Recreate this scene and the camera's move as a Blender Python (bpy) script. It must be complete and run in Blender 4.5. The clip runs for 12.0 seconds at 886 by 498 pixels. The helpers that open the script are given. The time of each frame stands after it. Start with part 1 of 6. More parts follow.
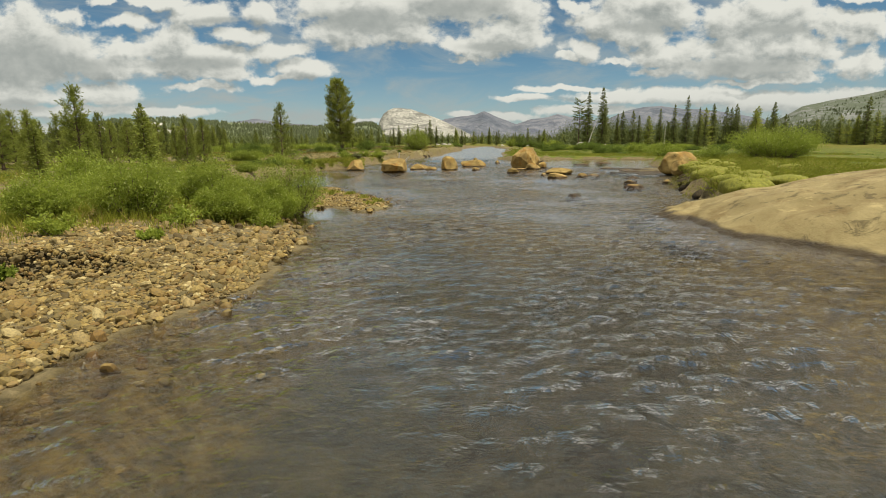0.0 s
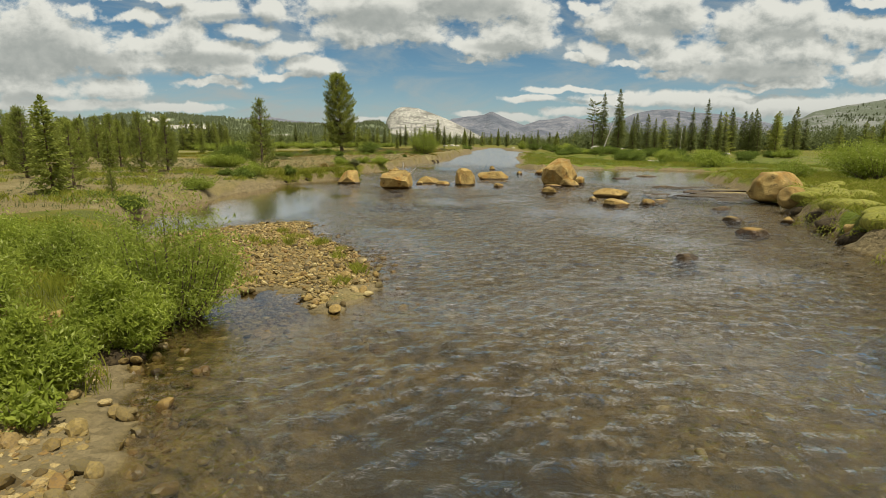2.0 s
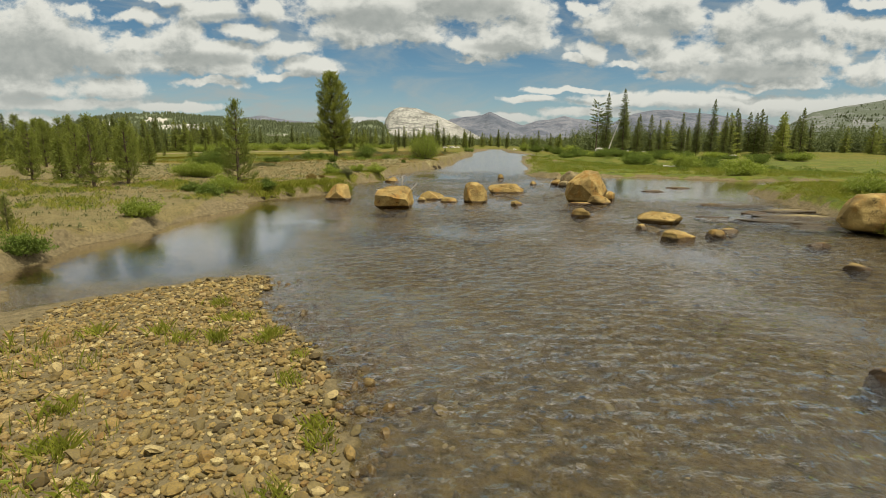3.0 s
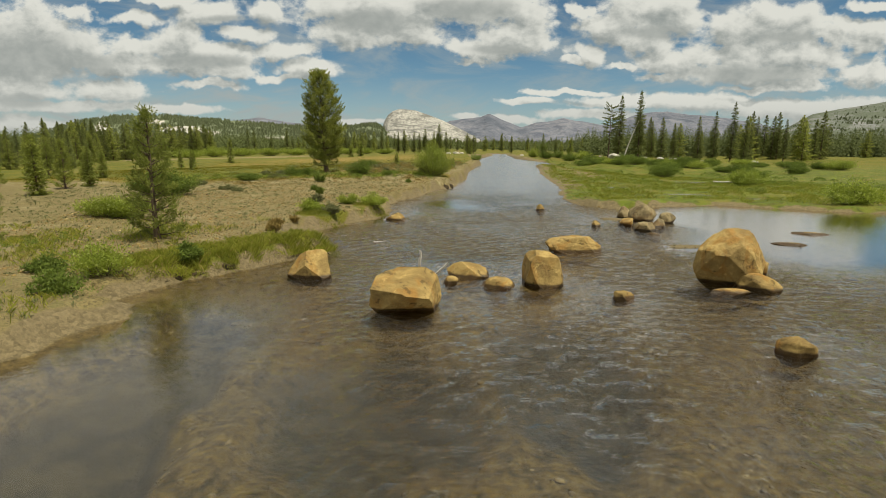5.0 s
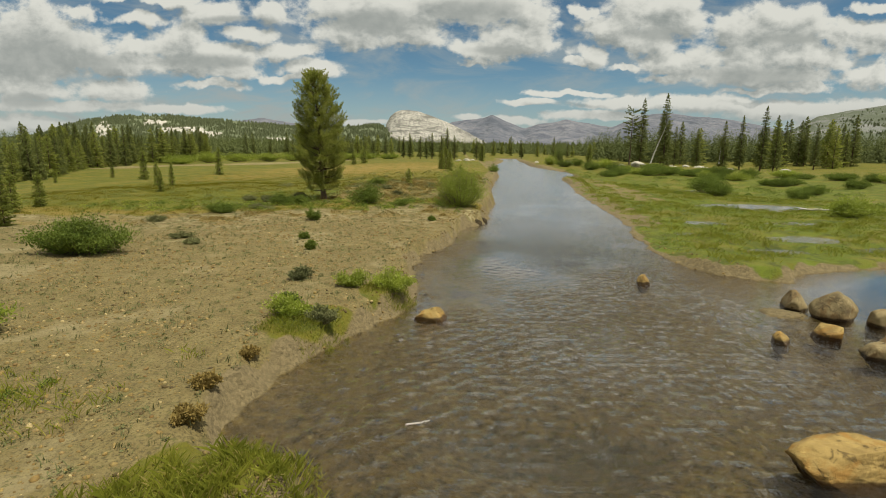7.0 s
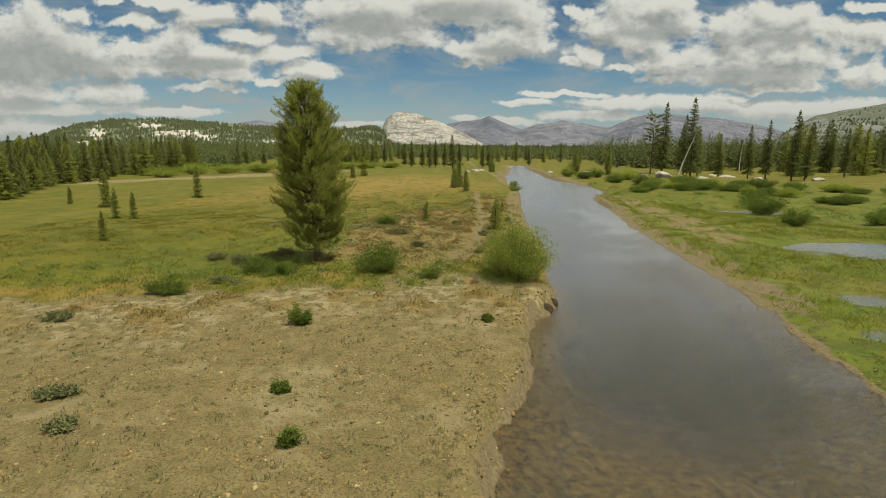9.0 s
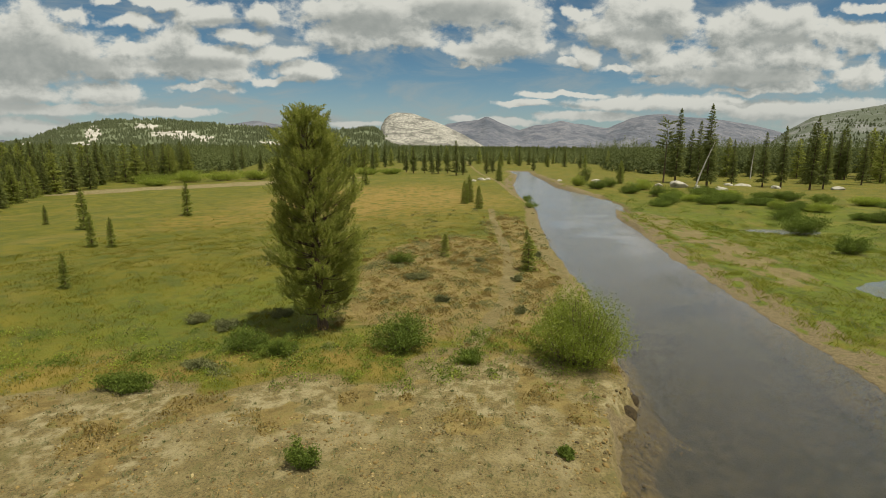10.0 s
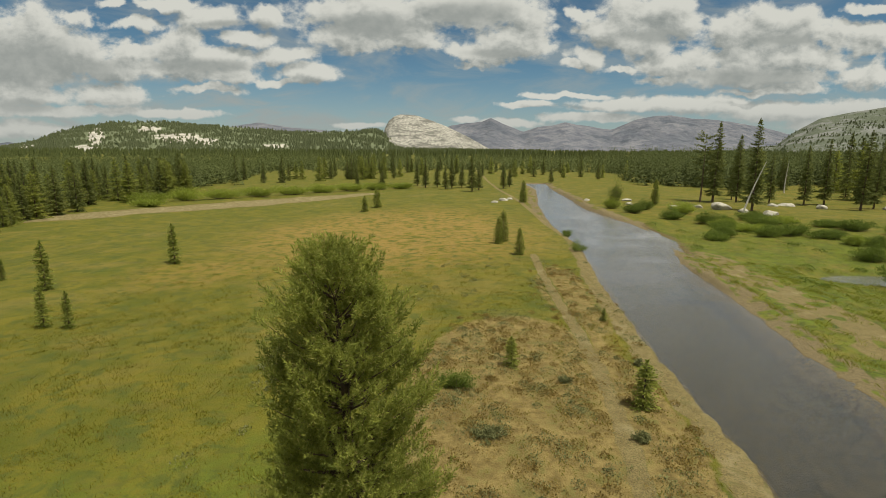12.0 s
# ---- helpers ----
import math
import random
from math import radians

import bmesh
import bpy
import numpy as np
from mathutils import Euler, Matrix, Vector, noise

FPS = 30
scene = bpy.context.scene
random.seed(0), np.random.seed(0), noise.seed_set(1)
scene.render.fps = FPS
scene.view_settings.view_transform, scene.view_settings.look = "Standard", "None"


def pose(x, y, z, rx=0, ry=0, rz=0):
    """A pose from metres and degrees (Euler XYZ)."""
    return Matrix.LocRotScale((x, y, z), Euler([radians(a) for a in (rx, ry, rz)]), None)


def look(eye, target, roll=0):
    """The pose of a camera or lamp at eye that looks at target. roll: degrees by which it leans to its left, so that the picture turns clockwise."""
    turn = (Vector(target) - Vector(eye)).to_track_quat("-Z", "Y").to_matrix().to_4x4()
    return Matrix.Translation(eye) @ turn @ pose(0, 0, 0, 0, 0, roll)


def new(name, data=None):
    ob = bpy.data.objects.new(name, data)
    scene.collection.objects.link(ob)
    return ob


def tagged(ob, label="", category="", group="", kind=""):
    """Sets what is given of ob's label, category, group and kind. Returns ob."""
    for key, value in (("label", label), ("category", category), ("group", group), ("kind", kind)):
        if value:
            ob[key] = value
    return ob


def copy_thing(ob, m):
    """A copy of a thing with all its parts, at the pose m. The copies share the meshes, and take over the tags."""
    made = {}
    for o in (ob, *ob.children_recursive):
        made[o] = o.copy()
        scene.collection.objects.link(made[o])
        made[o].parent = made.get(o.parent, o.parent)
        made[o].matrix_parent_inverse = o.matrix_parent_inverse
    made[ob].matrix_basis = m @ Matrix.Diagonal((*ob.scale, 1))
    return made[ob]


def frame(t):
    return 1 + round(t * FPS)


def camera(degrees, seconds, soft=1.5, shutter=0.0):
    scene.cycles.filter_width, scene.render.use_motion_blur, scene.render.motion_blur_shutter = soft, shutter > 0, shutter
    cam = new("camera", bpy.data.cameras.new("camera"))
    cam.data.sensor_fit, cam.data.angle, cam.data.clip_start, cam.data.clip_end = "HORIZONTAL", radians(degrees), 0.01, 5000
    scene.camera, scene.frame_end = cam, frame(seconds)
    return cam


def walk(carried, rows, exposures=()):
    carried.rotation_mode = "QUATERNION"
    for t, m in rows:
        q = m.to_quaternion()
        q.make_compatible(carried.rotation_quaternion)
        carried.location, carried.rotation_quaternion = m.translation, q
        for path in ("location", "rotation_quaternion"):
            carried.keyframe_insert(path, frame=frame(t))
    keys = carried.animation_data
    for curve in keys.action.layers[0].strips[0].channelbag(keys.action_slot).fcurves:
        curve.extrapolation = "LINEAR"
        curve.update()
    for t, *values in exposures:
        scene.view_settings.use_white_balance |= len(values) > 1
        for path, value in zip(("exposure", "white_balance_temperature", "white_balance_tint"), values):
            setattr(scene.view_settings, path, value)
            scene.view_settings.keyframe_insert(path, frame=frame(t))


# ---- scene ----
cam = camera(80.87, 12.0, soft=0.9)
# seconds, place, turn to the left, pitch, lean
PATH = [
    (0, (-0.054, -0.390, 1.767), -0.193, -11.510, -0.557),
    (0.5, (-0.113, 1.053, 1.820), 0.094, -11.537, -0.322),
    (1, (-0.204, 2.654, 1.921), 0.436, -11.521, -0.051),
    (1.5, (-0.322, 4.563, 2.053), 0.216, -11.550, 0.177),
    (2, (-0.451, 6.625, 2.230), 0.363, -11.543, 0.381),
    (2.5, (-0.628, 8.849, 2.415), 0.139, -11.512, 0.467),
    (3, (-0.849, 11.158, 2.637), 0.186, -11.525, 0.453),
    (3.5, (-1.154, 13.756, 2.782), 0.377, -11.426, 0.522),
    (5.5, (-2.591, 24.132, 3.969), -0.015, -11.328, 0.430),
    (6, (-3.126, 26.834, 4.285), 0.179, -11.335, 0.608),
    (6.5, (-3.620, 29.581, 4.603), 0.134, -11.281, 0.675),
    (7, (-4.081, 32.123, 5.022), 0.272, -11.246, 0.627),
    (9, (-6.560, 43.802, 7.035), -0.013, -11.121, 0.251),
    (9.5, (-7.359, 46.719, 7.873), 0.037, -11.086, 0.199),
    (10, (-8.219, 49.794, 8.689), -0.268, -11.080, 0.307),
    (10.5, (-9.065, 52.673, 9.541), -0.329, -11.023, 0.405),
    (11, (-9.870, 55.538, 10.278), -0.032, -10.973, 0.353),
    (11.5, (-10.633, 58.325, 11.177), -0.169, -10.978, 0.366),
    (12, (-11.402, 60.767, 12.089), 0.089, -10.949, 0.267),
]


def flight_pose(place, turn, pitch, lean):
    ahead = Vector((-math.sin(radians(turn)) * math.cos(radians(pitch)), math.cos(radians(turn)) * math.cos(radians(pitch)), math.sin(radians(pitch))))
    return look(place, Vector(place) + 2 * ahead, lean)


walk(cam, [(t, flight_pose(*row)) for t, *row in PATH], [(0, 0.2, 6900, 4), (6, 0.1, 6900, 4), (9, 0.02, 6900, 4), (12, -0.04, 6900, 4)])

# ---------------------------------------------------------------- sky, clouds and sun
SUN_UP, SUN_SIDE = 69.0, 124.0     # degrees above the horizon; clockwise from straight ahead
world = bpy.data.worlds.new("sky")
scene.world = world
world.use_nodes = True


class Nodes:
    """A short hand for building node trees."""

    def __init__(self, tree):
        self.tree = tree
        tree.nodes.clear()

    def add(self, kind, operation=None, clamp=False):
        n = self.tree.nodes.new(kind)
        if operation:
            n.operation = operation
        if clamp:
            n.use_clamp = True
        return n

    def put(self, value, socket):
        if isinstance(value, bpy.types.NodeSocket):
            self.tree.links.new(value, socket)
        elif value is not None:
            socket.default_value = value

    def math(self, op, a, b=None, c=None, clamp=False):
        n = self.add("ShaderNodeMath", op, clamp)
        for v, s in zip((a, b, c), n.inputs):
            self.put(v, s)
        return n.outputs[0]

    def vec(self, op, a, b=None):
        n = self.add("ShaderNodeVectorMath", op)
        for v, s in zip((a, b), n.inputs):
            self.put(v, s)
        return n.outputs["Value"] if op in ("LENGTH", "DOT_PRODUCT", "DISTANCE") else n.outputs["Vector"]

    def mix(self, fac, a, b, kind="MIX"):
        n = self.add("ShaderNodeMix")
        n.data_type, n.blend_type = "RGBA", kind
        for v, i in ((fac, 0), (a, 6), (b, 7)):
            self.put(v, n.inputs[i])
        return n.outputs[2]

    def noise(self, at, scale, detail=4.0, rough=0.55, warp=0.0):
        n = self.add("ShaderNodeTexNoise")
        for k, v in (("Vector", at), ("Scale", scale), ("Detail", detail), ("Roughness", rough), ("Distortion", warp)):
            self.put(v, n.inputs[k])
        return n.outputs["Fac"]

    def step(self, value, a, b, low=0.0, high=1.0):
        n = self.add("ShaderNodeMapRange")
        n.interpolation_type = "SMOOTHSTEP"
        for i, v in enumerate((value, a, b, low, high)):
            self.put(v, n.inputs[i])
        return n.outputs[0]


# the banks of cumulus: bearing and height as tangents, half width, half height
CLOUDS_WEST = [(-0.903, 0.229, 0.112, 0.058), (-0.949, 0.176, 0.113, 0.065), (-0.820, 0.200, 0.087, 0.053), (-0.755, 0.168, 0.094, 0.028), (-0.946, 0.116, 0.089, 0.031), (-0.737, 0.112, 0.079, 0.021),
               (-0.862, 0.079, 0.166, 0.013), (-0.587, 0.220, 0.065, 0.033), (-0.670, 0.200, 0.077, 0.024), (-0.502, 0.197, 0.072, 0.020), (-0.560, 0.175, 0.138, 0.026), (-0.481, 0.154, 0.082, 0.017),
               (-0.521, 0.124, 0.073, 0.010), (-0.778, 0.275, 0.025, 0.017), (-0.665, 0.264, 0.056, 0.013), (-0.514, 0.277, 0.076, 0.023), (-0.390, 0.281, 0.042, 0.025), (-0.430, 0.238, 0.068, 0.017),
               (-0.352, 0.203, 0.065, 0.018), (-0.597, 0.305, 0.061, 0.011), (-0.713, 0.303, 0.031, 0.010), (-0.304, 0.167, 0.073, 0.020), (-0.362, 0.145, 0.050, 0.010), (-0.945, 0.038, 0.090, 0.019),
               (-0.595, 0.072, 0.089, 0.009), (-0.189, 0.051, 0.057, 0.006)]
CLOUDS_AHEAD = [(-0.157, 0.284, 0.153, 0.048), (-0.214, 0.238, 0.077, 0.030), (-0.085, 0.245, 0.084, 0.032), (-0.023, 0.288, 0.098, 0.036), (0.087, 0.295, 0.134, 0.036), (0.144, 0.226, 0.089, 0.032),
                (0.076, 0.212, 0.069, 0.023), (0.066, 0.184, 0.040, 0.009), (0.186, 0.261, 0.044, 0.034), (0.289, 0.281, 0.024, 0.016), (0.358, 0.251, 0.055, 0.032), (0.442, 0.276, 0.104, 0.051),
                (0.497, 0.272, 0.061, 0.045), (0.314, 0.202, 0.042, 0.021), (0.278, 0.181, 0.017, 0.009), (0.433, 0.226, 0.081, 0.023), (0.393, 0.178, 0.052, 0.007), (0.504, 0.186, 0.082, 0.028),
                (0.488, 0.155, 0.052, 0.012)]
CLOUDS_EAST = [(0.628, 0.249, 0.069, 0.037), (0.724, 0.258, 0.104, 0.041), (0.670, 0.199, 0.142, 0.033), (0.806, 0.199, 0.071, 0.033), (0.700, 0.157, 0.161, 0.021), (0.834, 0.257, 0.056, 0.027),
               (0.922, 0.239, 0.055, 0.028), (0.790, 0.133, 0.060, 0.011), (0.697, 0.125, 0.094, 0.008), (0.928, 0.163, 0.056, 0.024), (0.922, 0.301, 0.054, 0.011), (0.266, 0.114, 0.094, 0.007),
               (0.178, 0.097, 0.057, 0.007), (0.393, 0.095, 0.113, 0.013), (0.581, 0.102, 0.144, 0.018), (0.771, 0.087, 0.138, 0.022), (0.921, 0.091, 0.078, 0.021), (0.851, 0.053, 0.095, 0.015),
               (0.331, 0.069, 0.120, 0.010), (0.135, 0.057, 0.070, 0.009), (0.053, 0.063, 0.030, 0.007)]
# their grey undersides
BELLIES = [(-0.898, 0.180, 0.138, 0.061), (-0.774, 0.168, 0.075, 0.026), (-0.535, 0.175, 0.115, 0.019), (-0.170, 0.261, 0.117, 0.028), (0.050, 0.288, 0.116, 0.027), (0.113, 0.205, 0.074, 0.011),
           (0.457, 0.242, 0.088, 0.016), (0.681, 0.156, 0.155, 0.021), (0.739, 0.235, 0.076, 0.014), (-0.937, 0.088, 0.089, 0.015), (-0.453, 0.264, 0.074, 0.009)]

field = bpy.data.node_groups.new("cloud_field", "ShaderNodeTree")
field.interface.new_socket("at", in_out="INPUT", socket_type="NodeSocketVector")
field.interface.new_socket("amount", in_out="OUTPUT", socket_type="NodeSocketFloat")
g = Nodes(field)
gin, gout = g.add("NodeGroupInput"), g.add("NodeGroupOutput")
at = gin.outputs[0]
billow = g.add("ShaderNodeTexNoise")
for key, value in (("Vector", at), ("Scale", 13.0), ("Detail", 3.5), ("Roughness", 0.55)):
    g.put(value, billow.inputs[key])
high = g.add("ShaderNodeSeparateXYZ")
g.put(at, high.inputs[0])
sway = g.vec("MULTIPLY", g.vec("SUBTRACT", billow.outputs["Color"], (.5, .5, .5)), (.10, .07, 0))
scaled = g.add("ShaderNodeVectorMath", "SCALE")
g.put(sway, scaled.inputs[0])
g.put(g.step(high.outputs[1], 0.04, 0.2, 0.25, 1.0), scaled.inputs["Scale"])
bent = g.vec("ADD", at, scaled.outputs[0])
best = None
for u, v, a, b in CLOUDS_WEST + CLOUDS_AHEAD + CLOUDS_EAST:
    off = g.vec("MULTIPLY", g.vec("SUBTRACT", bent, (u, v, 0)), (.80 / a, .78 / b, 0))
    near = g.math("SUBTRACT", 1.0, g.vec("LENGTH", off))
    best = near if best is None else g.math("SMOOTH_MAX", best, near, 0.25)
best = g.math("MINIMUM", g.math("MAXIMUM", best, -1.0), 0.62)
split = g.add("ShaderNodeSeparateXYZ")
g.put(at, split.inputs[0])
beside = g.step(g.math("ABSOLUTE", split.outputs[0]), 1.0, 1.5, -1.0, 0.05)
above = g.step(split.outputs[1], 0.33, 0.5, -1.0, 0.35)
best = g.math("MAXIMUM", best, g.math("MAXIMUM", beside, above))
big = g.noise(g.vec("MULTIPLY", at, (1.0, 1.45, 1.0)), 15.0, 8.0, 0.6, 0.2)
fine = g.noise(g.vec("MULTIPLY", at, (1.0, 1.5, 1.0)), 44.0, 5.0, 0.6)
total = g.math("ADD", g.math("ADD", best, 0.05), g.math("MULTIPLY", g.math("SUBTRACT", big, 0.5), 1.45))
total = g.math("ADD", total, g.math("MULTIPLY", g.math("SUBTRACT", fine, 0.5), 0.5))
g.put(total, gout.inputs[0])

w = Nodes(world.node_tree)
way = w.add("ShaderNodeTexCoord").outputs["Generated"]
split = w.add("ShaderNodeSeparateXYZ")
w.put(way, split.inputs[0])
depth = w.math("MAXIMUM", w.math("ABSOLUTE", split.outputs[1]), 0.08)
flat = w.add("ShaderNodeCombineXYZ")
spread = 1.2
w.put(w.math("MULTIPLY", w.math("DIVIDE", split.outputs[0], depth), spread), flat.inputs[0])
w.put(w.math("MULTIPLY", w.math("DIVIDE", split.outputs[2], depth), spread), flat.inputs[1])


def cloud_amount(at):
    n = w.add("ShaderNodeGroup")
    n.node_tree = field
    w.put(at, n.inputs[0])
    return n.outputs[0]


here = cloud_amount(flat.outputs[0])
higher = cloud_amount(w.vec("ADD", flat.outputs[0], (0.010, 0.024, 0)))
cover = w.step(here, -0.02, 0.42)
cover = w.math("MULTIPLY", cover, w.step(split.outputs[2], -0.01, 0.02))
shade = w.step(w.math("ADD", w.math("SUBTRACT", higher, w.math("MULTIPLY", here, 0.55)), w.math("MULTIPLY", here, 0.12)), -0.15, 0.85)
cloud = w.mix(shade, (0.65, 0.65, 0.64, 1), (0.255, 0.28, 0.29, 1))
under_side = None
for u, v, a, b in BELLIES:
    off = w.vec("MULTIPLY", w.vec("SUBTRACT", flat.outputs[0], (u, v, 0)), (1 / a, 1 / b, 0))
    near = w.math("SUBTRACT", 1.15, w.vec("LENGTH", off))
    under_side = near if under_side is None else w.math("MAXIMUM", under_side, near)
grey = w.step(w.math("ADD", under_side, w.math("MULTIPLY", w.math("SUBTRACT", w.noise(flat.outputs[0], 13.0, 5.0, 0.55), 0.5), 1.1)), -0.1, 0.75)
cloud = w.mix(w.math("MULTIPLY", grey, 0.72), cloud, (0.305, 0.325, 0.33, 1))
cloud = w.mix(w.step(split.outputs[2], 0.10, 0.03, 0.0, 0.6), cloud, (0.44, 0.455, 0.46, 1))
veil = w.math("MULTIPLY", w.step(w.noise(w.vec("MULTIPLY", flat.outputs[0], (1.0, 3.2, 1.0)), 5.0, 6.0, 0.6, 0.6), 0.42, 0.72), 0.6)
veil = w.math("ADD", veil, w.step(w.math("ABSOLUTE", split.outputs[2]), 0.15, 0.0, 0.0, 0.62))
sky = w.add("ShaderNodeTexSky")
sky.sky_type, sky.sun_disc, sky.sun_elevation, sky.sun_rotation = "NISHITA", False, radians(SUN_UP), radians(SUN_SIDE)
sky.altitude, sky.air_density, sky.dust_density, sky.ozone_density = 2600, 1.0, 0.6, 2.0
blue = w.mix(1.0, sky.outputs[0], (0.052, 0.066, 0.066, 1), "MULTIPLY")
blue = w.mix(veil, blue, (0.34, 0.37, 0.385, 1))
whole = w.mix(cover, blue, cloud)
back = w.add("ShaderNodeBackground")
w.put(whole, back.inputs[0])
back.inputs[1].default_value = 1.0
w.put(back.outputs[0], w.add("ShaderNodeOutputWorld").inputs[0])

sun = bpy.data.lights.new("sun", "SUN")
sun.energy, sun.angle, sun.color = 5.0, radians(0.5), (1.0, 0.95, 0.86)
sun_ob = new("sun", sun)
a, e = radians(SUN_SIDE), radians(SUN_UP)
sun_ob.matrix_world = look(Vector((math.sin(a) * math.cos(e), math.cos(a) * math.cos(e), math.sin(e))) * 300, (0, 0, 0))

# ---------------------------------------------------------------- materials


def material(name):
    m = bpy.data.materials.new(name)
    m.use_nodes = True
    n = Nodes(m.node_tree)
    out, bsdf = n.add("ShaderNodeOutputMaterial"), n.add("ShaderNodeBsdfPrincipled")
    n.put(bsdf.outputs[0], out.inputs[0])
    bsdf.inputs["Specular IOR Level"].default_value = 0.25
    return m, n, bsdf, n.add("ShaderNodeTexCoord").outputs["Object"], out


def bump(n, bsdf, height, strength, distance):
    b = n.add("ShaderNodeBump")
    b.inputs["Strength"].default_value, b.inputs["Distance"].default_value = strength, distance
    n.put(height, b.inputs["Height"])
    n.put(b.outputs[0], bsdf.inputs["Normal"])


def granite(name, light, dark, stain, scale=1.0, wet=True, by_object=True):
    """Weathered granite: speckle, rusty stains, darker at the waterline from soaking and painted overhang shade."""
    m, n, bsdf, at, _ = material(name)
    if by_object:
        here = n.add("ShaderNodeNewGeometry").outputs["Position"]
        at = n.vec("ADD", here, (3.1, 1.7, 0.4))
    base = n.mix(n.step(n.noise(at, 1.3 / scale, 6.0, 0.6, 0.5), 0.3, 0.7), dark, light)
    base = n.mix(n.math("MULTIPLY", n.step(n.noise(n.vec("MULTIPLY", at, (1, 1, .45)), 2.1 / scale, 5.0, 0.62, 1.0), 0.48, 0.68), 0.75), base, stain)
    speck = n.noise(at, 70 / scale, 2.0, 0.6)
    base = n.mix(n.step(speck, 0.52, 0.66, 0.0, 0.14), base, tuple(c * 0.45 for c in dark[:3]) + (1,))
    base = n.mix(n.step(speck, 0.46, 0.34, 0.0, 0.08), base, tuple(min(1, c * 1.35) for c in light[:3]) + (1,))
    mottle = n.noise(at, 3.4 / scale, 6.0, 0.72, 0.6)
    base = n.mix(n.step(mottle, 0.56, 0.64, 0.0, 0.75), base, tuple(c * 0.42 for c in dark[:3]) + (1,))
    base = n.mix(n.step(mottle, 0.42, 0.33, 0.0, 0.55), base, tuple(min(1, c * 1.4) for c in light[:3]) + (1,))
    if wet:
        z = n.add("ShaderNodeSeparateXYZ")
        n.put(n.add("ShaderNodeNewGeometry").outputs["Position"], z.inputs[0])
        edge = n.math("ADD", z.outputs[2], n.math("MULTIPLY", n.math("SUBTRACT", n.noise(at, 5, 3), 0.5), 0.08))
        # wet band, darkened beyond soaking to paint the shade below overhangs
        soaked_dark = n.step(edge, 0.12, 0.05)
        base = n.mix(soaked_dark, base, n.mix(1.0, base, (0.20, 0.17, 0.15, 1), "MULTIPLY"))
        n.put(n.math("SUBTRACT", 0.85, n.math("MULTIPLY", soaked_dark, 0.5)), bsdf.inputs["Roughness"])
    else:
        bsdf.inputs["Roughness"].default_value = 0.85
    n.put(base, bsdf.inputs["Base Color"])
    rough = n.math("ADD", n.math("MULTIPLY", n.noise(at, 9 / scale, 6.0, 0.65), 1.0), n.math("MULTIPLY", n.noise(at, 60 / scale, 2.0), 0.25))
    bump(n, bsdf, rough, 0.5, 0.07 * scale)
    return m


def leafy(name, dark, light, tip=None, gloss=0.45, shine=0.35):
    """Foliage: each leaf or needle has its own tone, and some light comes through."""
    m, n, bsdf, at, out = material(name)
    rnd = n.add("ShaderNodeNewGeometry").outputs["Random Per Island"]
    patch = n.noise(n.add("ShaderNodeNewGeometry").outputs["Position"], 1.6, 3.0)
    tone = n.math("ADD", n.math("MULTIPLY", rnd, 0.6), n.math("MULTIPLY", n.step(patch, 0.3, 0.7), 0.4))
    base = n.mix(tone, dark, light)
    if tip:
        base = n.mix(n.step(rnd, 0.9, 0.97), base, tip)
    each = n.add("ShaderNodeObjectInfo").outputs["Random"]
    base = n.mix(1.0, base, n.mix(each, (0.86, 0.86, 0.86, 1), (1.12, 1.1, 1.05, 1)), "MULTIPLY")
    n.put(base, bsdf.inputs["Base Color"])
    bsdf.inputs["Roughness"].default_value = gloss
    bsdf.inputs["Specular IOR Level"].default_value = 0.08
    through_leaf = n.add("ShaderNodeBsdfTranslucent")
    n.put(base, through_leaf.inputs[0])
    both = n.add("ShaderNodeMixShader")
    both.inputs[0].default_value = shine
    n.put(bsdf.outputs[0], both.inputs[1])
    n.put(through_leaf.outputs[0], both.inputs[2])
    n.put(both.outputs[0], out.inputs[0])
    return m


def bark(name, dark, light):
    m, n, bsdf, at, _ = material(name)
    grain = n.noise(n.vec("MULTIPLY", at, (9, 9, 1.6)), 2.0, 5.0, 0.65, 0.4)
    n.put(n.mix(n.step(grain, 0.3, 0.7), dark, light), bsdf.inputs["Base Color"])
    bsdf.inputs["Roughness"].default_value = 0.9
    bump(n, bsdf, grain, 0.8, 0.04)
    return m


